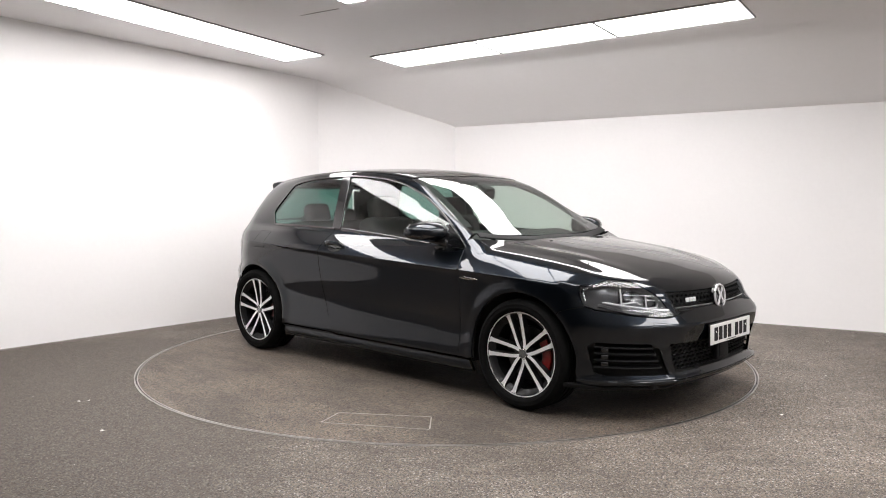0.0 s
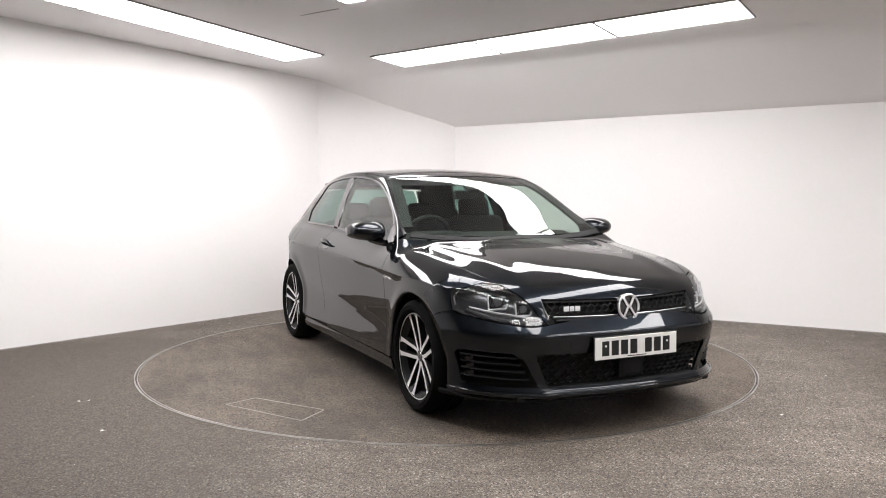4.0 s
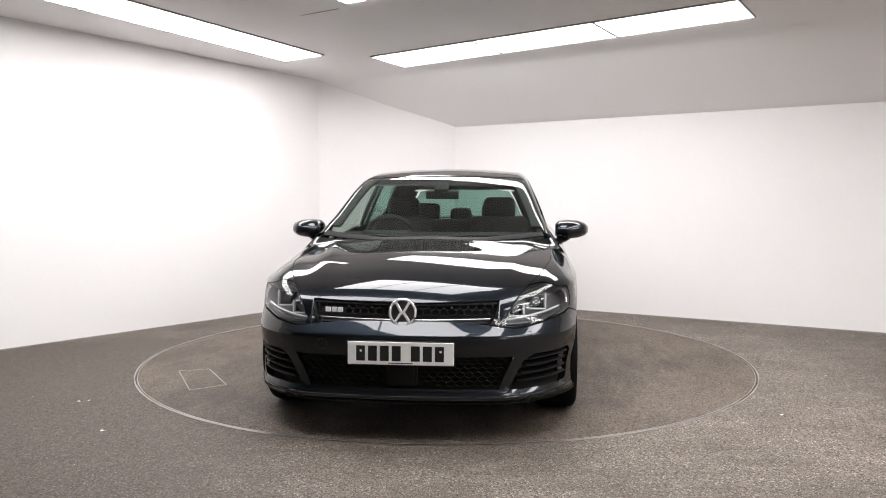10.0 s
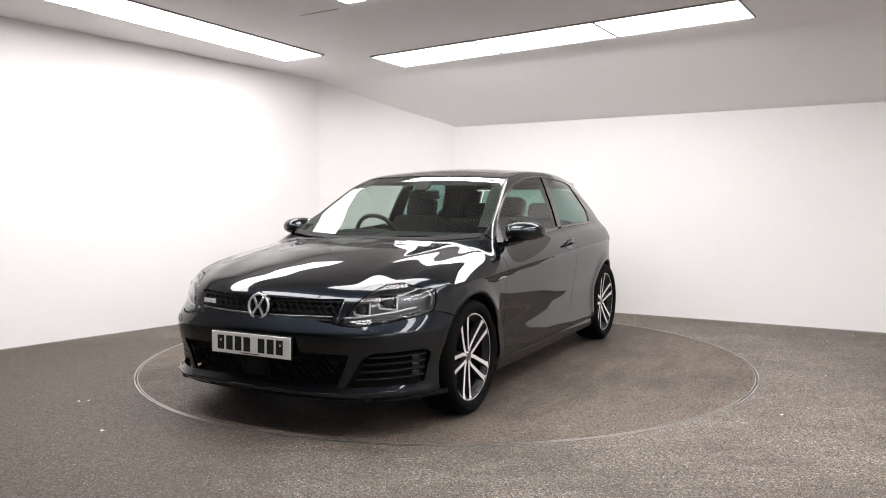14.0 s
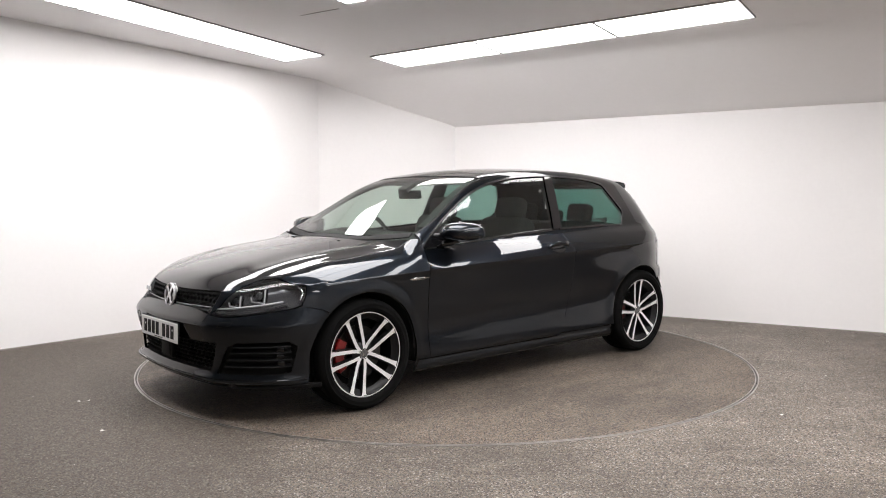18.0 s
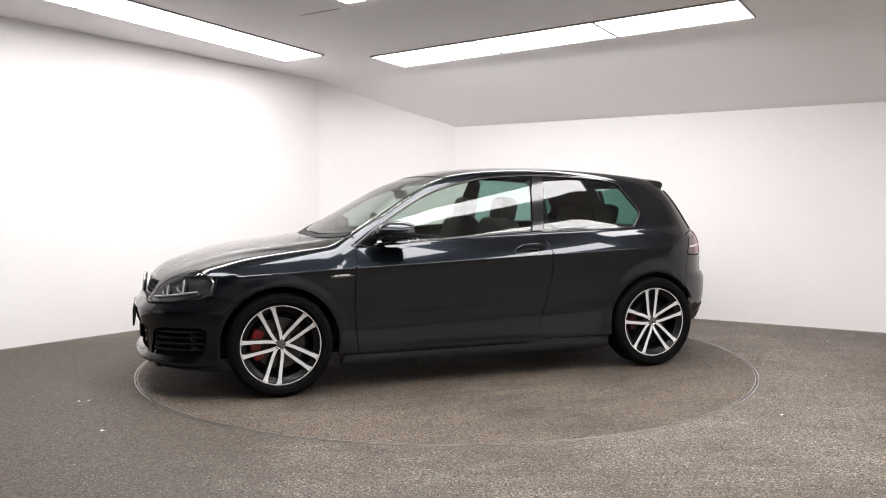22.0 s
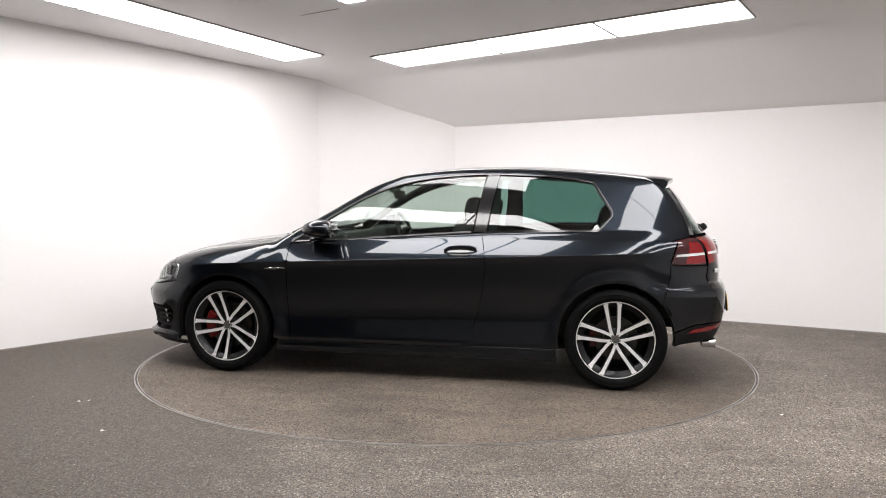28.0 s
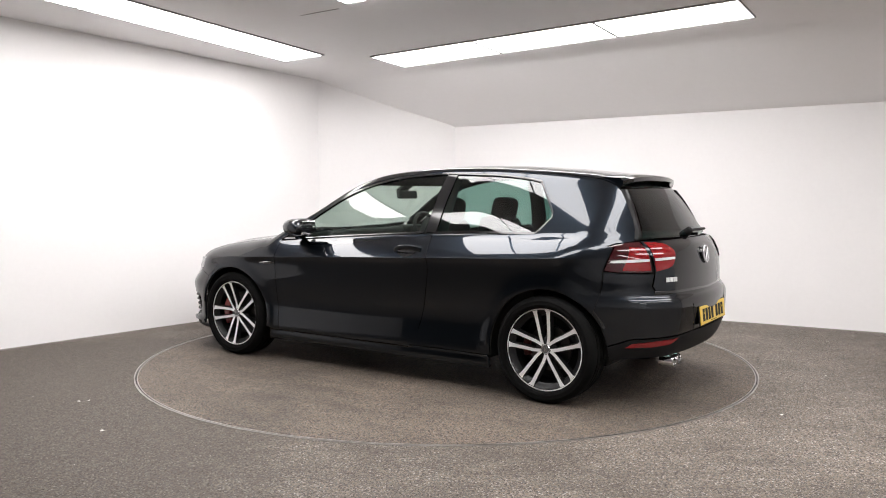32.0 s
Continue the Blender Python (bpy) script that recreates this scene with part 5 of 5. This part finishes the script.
def make_tail(s):
    fl = s < 0
    V, Nn, F, rims = sheet(tail_loop(), TAIL_R, 0.02, 0.002, 0.0)
    lamp = link_sheet("tail_lamp", V, Nn, F, M_LAMPDARK, car, "dark cherry rear lamp with bright red cells", fl, rims, 0.02)
    sub_sheet(lamp, "red_cell", [on_end([(0.612, 0.918), (0.672, 0.922)], -1), on_end([(0.72, 0.790), (0.66, 0.786), (0.612, 0.790)], -1), on_end([(0.610, 0.86), (0.612, 0.94)], -1)], M_LAMPRED, 0.002, fl)
    sub_sheet(lamp, "white_band", [on_end([(0.610, 0.856), (0.70, 0.852), (0.765, 0.847)], -1), on_side([(-2.995, 0.845), (-2.985, 0.832)]), on_end([(0.76, 0.832), (0.70, 0.834), (0.610, 0.840), (0.610, 0.856)], -1)], M_GUIDE, 0.004, fl)
    inner = sub_sheet(car, "tailgate_lamp", [on_end([(0.590, 0.946), (0.50, 0.940), (0.45, 0.922), (0.425, 0.888), (0.450, 0.845), (0.50, 0.805), (0.588, 0.784)], -1, True), on_end([(0.588, 0.86), (0.590, 0.946)], -1)], M_LAMPRED, 0.006, fl, label="red inner rear lamp on the tailgate")
    sub_sheet(inner, "white_band", [on_end([(0.586, 0.858), (0.50, 0.862), (0.448, 0.861), (0.452, 0.848), (0.50, 0.846), (0.586, 0.842), (0.586, 0.858)], -1)], M_GUIDE, 0.009, fl)
    # reflector in the valance
    sub_sheet(car, "rear_reflector", [on_end([(0.46, 0.402), (0.60, 0.392), (0.70, 0.378), (0.715, 0.352), (0.62, 0.354), (0.52, 0.366), (0.46, 0.402)], -1)], M_LAMPRED, 0.003, fl, label="red strip reflector low in the bumper")


for s in (1, -1):
    make_tail(s)


def make_spoiler():
    bm = bmesh.new()
    rows = []
    ys = np.linspace(-0.465, 0.465, 25)
    O = np.stack([np.full(25, -2.80), ys, np.full(25, 1.9)], -1)
    Z0 = cast(O, np.broadcast_to(np.array((0, 0, -1.0)), O.shape), 1.9)[:, 2]
    for y, z0 in zip(ys, Z0):
        q = abs(y) / 0.465
        xe = -3.005 + 0.055 * q ** 3
        zt = z0 + 0.002
        pts = [(-2.80, zt - 0.004), (-2.86, zt - 0.006), (-2.93, zt - 0.013), (xe + 0.012, zt - 0.022), (xe, zt - 0.030), (xe + 0.005, zt - 0.052), (-2.93, zt - 0.074), (-2.84, zt - 0.070)]
        rows.append([bm.verts.new((x, y, z)) for x, z in pts])
    for a, b in zip(rows, rows[1:]):
        for k in range(len(a)):
            j = (k + 1) % len(a)
            bm.faces.new((a[k], a[j], b[j], b[k]))
    bm.faces.new(rows[0]), bm.faces.new(rows[-1])
    sp = cpart("roof_spoiler", bm, M_PAINT, label="body-coloured roof spoiler over the rear window", angle=50)
    two_faced(sp, M_BLACKGLOSS, lambda p: p.normal.z < -0.2)
    for s in (1, -1):
        bm = bmesh.new()
        P = on_end([(0.455, 1.252), (0.477, 1.21), (0.500, 1.165), (0.530, 1.095), (0.560, 1.02), (0.597, 0.965)], -1, True)
        rows = []
        n = len(P)
        for i, p in enumerate(P):
            t = i / (n - 1)
            w = 0.016 + 0.004 * (1 - t)
            back = 0.010 * (1 - t) + 0.004
            rows.append([bm.verts.new((p[0] - dx, s * (p[1] + dy), p[2])) for dx, dy in ((-0.02, w), (back * 0.4, w * 0.9), (back, 0.002), (back, -0.010), (-0.02, -0.014))])
        for a, b in zip(rows, rows[1:]):
            for k in range(5):
                bm.faces.new((a[k], a[(k + 1) % 5], b[(k + 1) % 5], b[k]))
        bm.faces.new(rows[0]), bm.faces.new(rows[-1])
        cpart("spoiler_fin", bm, M_SATINBLACK, sp, "black fin beside the rear window", angle=50)
    bm = bmesh.new()
    box(bm, pose(-2.99, 0, 1.309), (0.016, 0.24, 0.010), 0.004)
    cpart("brake_light", bm, M_LAMPRED, sp)


make_spoiler()
P = on_end([(0.05, 0.985), (-0.30, 0.982)], -1)
G = gradient(P)
ob = cpart("rear_wiper", tube([tuple(p) for p in P + G * 0.026], 0.009, 6, flat=1.4), M_BLACK, label="black rear wiper")
cpart("pivot_cap", disc(tuple(P[0] + G[0] * 0.03), tuple(G[0]), 0.024, 0.03, 16, 0.012), M_BLACK, ob)
make_emblem((-3.306, 0, 0.855), (-1, 0, 0.12), 0.055, "rear_emblem", "round chrome emblem on the tailgate")
P = on_end([(0.50, 0.735), (0.50, 0.736)], -1)[0]
G = gradient(P[None])[0]
make_badge(tuple(P + G * 0.003), tuple(G), "tailgate_badge", (0.033, 0.030, 0.033), 0.026, "silver block badge on the tailgate")
make_plate((-3.353, 0, 0.50), (-1, 0, 0.10), M_YELLOW, "rear_number_plate", "yellow number plate with dark bars on the bumper")
seam = on_end([(-0.33, 0.585), (-0.29, 0.415), (0.29, 0.415), (0.33, 0.585)], -1)
part("plate_recess_edge", tube([tuple(p) for p in lay(seam, 0.001) + np.array((CX, -CY, 0))], 0.0015, 6), M_GAP, car)
strip(on_end([(-0.60, 0.662), (0, 0.652), (0.60, 0.662)], -1), 0.022, True, 0.002, 0.02, M_BLACKGLOSS, "loading_edge", label="black strip along the bumper top")


def make_pipe(y):
    prof = [(0.029, 0.0), (0.031, 0.0), (0.033, -0.004), (0.033, -0.085), (0.028, -0.085), (0.028, -0.004)]
    bm = lathe(prof, 28, close=True)
    bmesh.ops.transform(bm, matrix=Matrix.Translation((-3.268, y, 0.252)) @ pose(0, 0, 0, 0, 4, 90), verts=bm.verts[:])
    ob = cpart("tailpipe", bm, M_CHROME, label="chrome twin exhaust tip", angle=40)
    inner = lathe([(0.028, -0.03), (0.001, -0.05)], 20)
    bmesh.ops.transform(inner, matrix=Matrix.Translation((-3.268, y, 0.252)) @ pose(0, 0, 0, 0, 4, 90), verts=inner.verts[:])
    cpart("bore", inner, M_SHELL, ob)


make_pipe(0.35)
make_pipe(0.435)

# ---- cabin ----
def cushion(m, size, bevel):
    return boxed(m, size, bevel, 4)


def make_seat(y):
    seat = cpart("front_seat", cushion(pose(-1.28, y, 0.56, 0, -8, 0), (0.50, 0.50, 0.16), 0.06), M_SEAT, label="dark cloth front seat", angle=80)
    cpart("backrest", cushion(pose(-1.57, y, 0.79, 0, -16, 0), (0.16, 0.46, 0.54), 0.075), M_SEAT, seat, angle=80)
    cpart("headrest", cushion(pose(-1.665, y, 1.110, 0, -12, 0), (0.13, 0.25, 0.18), 0.062), M_SEAT, seat, angle=80)
    for d in (-0.06, 0.06):
        cpart("headrest_post", tube([(-1.64, y + d, 1.00), (-1.655, y + d, 1.08)], 0.006, 8), M_SATIN, seat)
    return seat


make_seat(0.38)
make_seat(-0.38)
bench = cpart("rear_bench", cushion(pose(-2.15, 0, 0.58, 0, -6, 0), (0.50, 1.18, 0.16), 0.06), M_SEAT, label="dark cloth rear bench", angle=80)
cpart("backrest", cushion(pose(-2.47, 0, 0.76, 0, -20, 0), (0.14, 1.18, 0.50), 0.06), M_SEAT, bench, angle=80)
for y, w, z in ((0.30, 0.22, 1.065), (-0.30, 0.22, 1.065), (0.0, 0.19, 1.02)):
    cpart("headrest", cushion(pose(-2.56, y, z, 0, -14, 0), (0.11, w, 0.16), 0.05), M_SEAT, bench, angle=80)
cab = bmesh.new()
box(cab, pose(-0.62, 0, 0.855, 0, 10, 0), (0.46, 1.36, 0.16), 0.05, 3)
box(cab, pose(-0.80, -0.36, 0.93, 0, 0, 0), (0.16, 0.34, 0.09), 0.03, 3)
box(cab, pose(-0.84, 0, 0.70), (0.22, 1.30, 0.30), 0.05, 3)
box(cab, pose(-1.15, 0, 0.52), (0.75, 0.22, 0.26), 0.04, 3)
cpart("dashboard", cab, M_TRIM, label="black dashboard and centre console", angle=60)
wheel = cpart("steering_wheel", tube(ring_of((-0.965, -0.36, 0.905), (-0.92, 0, 0.38), 0.178, 36), 0.015, 10, True), M_TRIM, label="black leather steering wheel")
hubm = bmesh.new()
box(hubm, pose(-0.955, -0.36, 0.915, 0, -22, 0), (0.04, 0.20, 0.10), 0.02)
box(hubm, pose(-0.955, -0.36, 0.86, 0, -22, 0), (0.02, 0.05, 0.22), 0.006)
box(hubm, pose(-0.955, -0.36, 0.925, 0, -22, 0), (0.02, 0.34, 0.035), 0.006)
cpart("hub", hubm, M_TRIM, wheel)
mir = cpart("interior_mirror", cushion(pose(-1.01, 0.0, 1.220, 0, 12, 0), (0.03, 0.235, 0.062), 0.012), M_TRIM, label="black interior mirror", angle=80)
cpart("stem", tube([(-0.965, 0, 1.275), (-1.005, 0, 1.240)], 0.018, 10), M_TRIM, mir)
cpart("sensor_pod", cushion(pose(-0.985, 0, 1.270, 0, 30, 0), (0.10, 0.10, 0.03), 0.012), M_TRIM, mir, angle=80)
floorb = bmesh.new()
box(floorb, pose(-1.5, 0, 0.36), (2.5, 1.44, 0.12), 0.03)
cpart("cabin_floor", floorb, M_TRIM, smooth=False)
shelf = bmesh.new()
box(shelf, pose(-2.83, 0, 0.955, 0, 2, 0), (0.50, 1.16, 0.02), 0.006)
cpart("parcel_shelf", shelf, M_TRIM, label="black parcel shelf")
# lining: the roof and pillars seen from within
V, Nn, F, rims = sheet([on_top([(-1.10, 0.56), (-1.5, 0.55), (-2.0, 0.54), (-2.5, 0.51), (-2.90, 0.45)], True), mirrored(on_top([(-1.10, 0.56), (-1.5, 0.55), (-2.0, 0.54), (-2.5, 0.51), (-2.90, 0.45)], True))[::-1]], TOP, 0.05, 0.0, 0.0)
link_sheet("headlining", V - Nn * 0.035, -Nn, F[:, ::-1], M_TRIM, car, "black headlining")
for s in (1, -1):
    card = bmesh.new()
    box(card, pose(-1.15, s * 0.712, 0.65), (1.28, 0.05, 0.48), 0.02)
    box(card, pose(-1.25, s * 0.67, 0.72), (0.70, 0.07, 0.06), 0.02)
    cpart("door_card", card, M_TRIM, label="black door trim panel")
    q = bmesh.new()
    box(q, pose(-2.15, s * 0.70, 0.65), (0.70, 0.05, 0.54), 0.02)
    box(q, pose(-2.80, s * 0.60, 0.68, 0, 0, 0), (0.36, 0.05, 0.50), 0.02)
    cpart("quarter_trim", q, M_TRIM)
    for name, loop in (("door_pillar_trim", [(-1.74, 0.95), (-1.76, 1.34), (-1.88, 1.34), (-1.86, 0.95), (-1.74, 0.95)]), ("rear_pillar_trim", [(-2.56, 0.97), (-2.64, 1.09), (-2.52, 1.28), (-2.78, 1.25), (-2.92, 1.0), (-2.56, 0.97)])):
        V, Nn, F, rims = sheet([on_side(loop)], SIDE, 0.04, 0.0, 0.0)
        link_sheet(name, V - Nn * 0.045, -Nn, F[:, ::-1], M_TRIM, car, "", s < 0)
# unseen black blocks added to keep the engine bay dark
bay = bmesh.new()
box(bay, pose(0.10, 0, 0.52), (1.0, 1.02, 0.44), 0.03)
box(bay, pose(-0.42, 0, 0.70), (0.10, 1.45, 0.44), 0.02)
box(bay, pose(0.61, 0, 0.44), (0.12, 0.78, 0.38), 0.02)
cpart("bay_light_block", bay, M_SHELL, label="black blocks added inside the engine bay to block light", smooth=False)


# ---- turntable hatch, debris on the floor, marks on ceiling and wall ----
corners = [(0.748, -1.785), (0.670, -1.597), (1.107, -1.303), (1.266, -1.481)]
for k in range(4):
    a, b = Vector(corners[k]), Vector(corners[(k + 1) % 4])
    d = (b - a).normalized()
    o = Vector((-d.y, d.x)) * 0.0035
    e = d * 0.004
    part("hatch_edge", prism([tuple(a - o + e), tuple(b - o - e), tuple(b + o - e), tuple(a + o + e)], -0.002, 0.0012), M_CHALK, table, "pale worn edge of an access hatch")


def make_debris():
    """Pale stone chips and dark crumbs lying about on the floor."""
    rng = random.Random(7)
    vs, fs = [], []
    spots = [(2.56, -0.70, 0.010), (1.86, -1.66, 0.012), (-2.06, 1.52, 0.010), (-1.78, -1.97, 0.013), (-2.17, -1.38, 0.011), (-2.12, -1.36, 0.008), (2.07, -0.35, 0.007)]
    for k in range(60):
        a, r = rng.uniform(0, 2 * math.pi), rng.uniform(2.3, 4.0)
        spots.append((r * math.cos(a) * 0.95, r * math.sin(a) * 0.7 - 0.3, rng.uniform(0.002, 0.005)))
    for x, y, r in spots:
        if (x > 0 and y > 3.0 - 0.57 * x) or (x < 0 and y > 4.3 + 1.2 * x) or math.hypot(x, y) < 2.25:
            continue
        b = len(vs)
        n = 6
        for i in range(n):
            a = 2 * math.pi * i / n
            q = r * rng.uniform(0.6, 1.2)
            vs.append((x + q * math.cos(a), y + q * math.sin(a) * 0.7, 0.0))
        vs.append((x, y, r * 0.5))
        fs += [(b + i, b + (i + 1) % n, b + n) for i in range(n)]
    return tagged(mesh_ob("floor_debris", vs, fs, M_CHIP), "pale stone chips scattered on the floor", "debris", kind="stuff")


M_CHIP = plain("pale_chip", (0.62, 0.60, 0.57), 0.8, grain=0.3, scale=200)
make_debris()
# joint between ceiling boards
for p, q in (((-1.29, 0.36), (-0.80, 0.02)),):
    a, b = Vector(p), Vector(q)
    m = (a + b) / 2
    bm = boxed(Matrix.Translation((m.x, m.y, ceil_z(m.y) - 0.001)) @ pose(0, 0, 0, 0, 0, math.degrees(math.atan2((b - a).y, (b - a).x))), ((b - a).length, 0.006, 0.004))
    tagged(part("ceiling_joint", bm, M_CHALK), "thin joint between ceiling boards", kind="structure")
# sealing line at the foot of the walls
for name, p, q in (("baseboard_left", L0, A0), ("baseboard_right", B0, R0)):
    d = (q - p).normalized()
    nn = Vector((d.y, -d.x))
    c = (p + q) / 2 + nn * 0.002
    tagged(part(name, boxed(Matrix.Translation((c.x, c.y, 0.004)) @ pose(0, 0, 0, 0, 0, math.degrees(math.atan2(d.y, d.x))), ((q - p).length, 0.008, 0.008)), M_CHALK), "thin grey sealing line where the wall meets the floor", kind="structure")


# ---- the turning table and the car on it ----
def motions():
    rows = []
    for k in range(33):
        a = -43.05 - 5.2736 * k - 0.00200 * k * k
        rows.append((k, pose(0, 0, 0, 0, 0, a)))
    walk(table, rows)
    walk(car, rows)


motions()
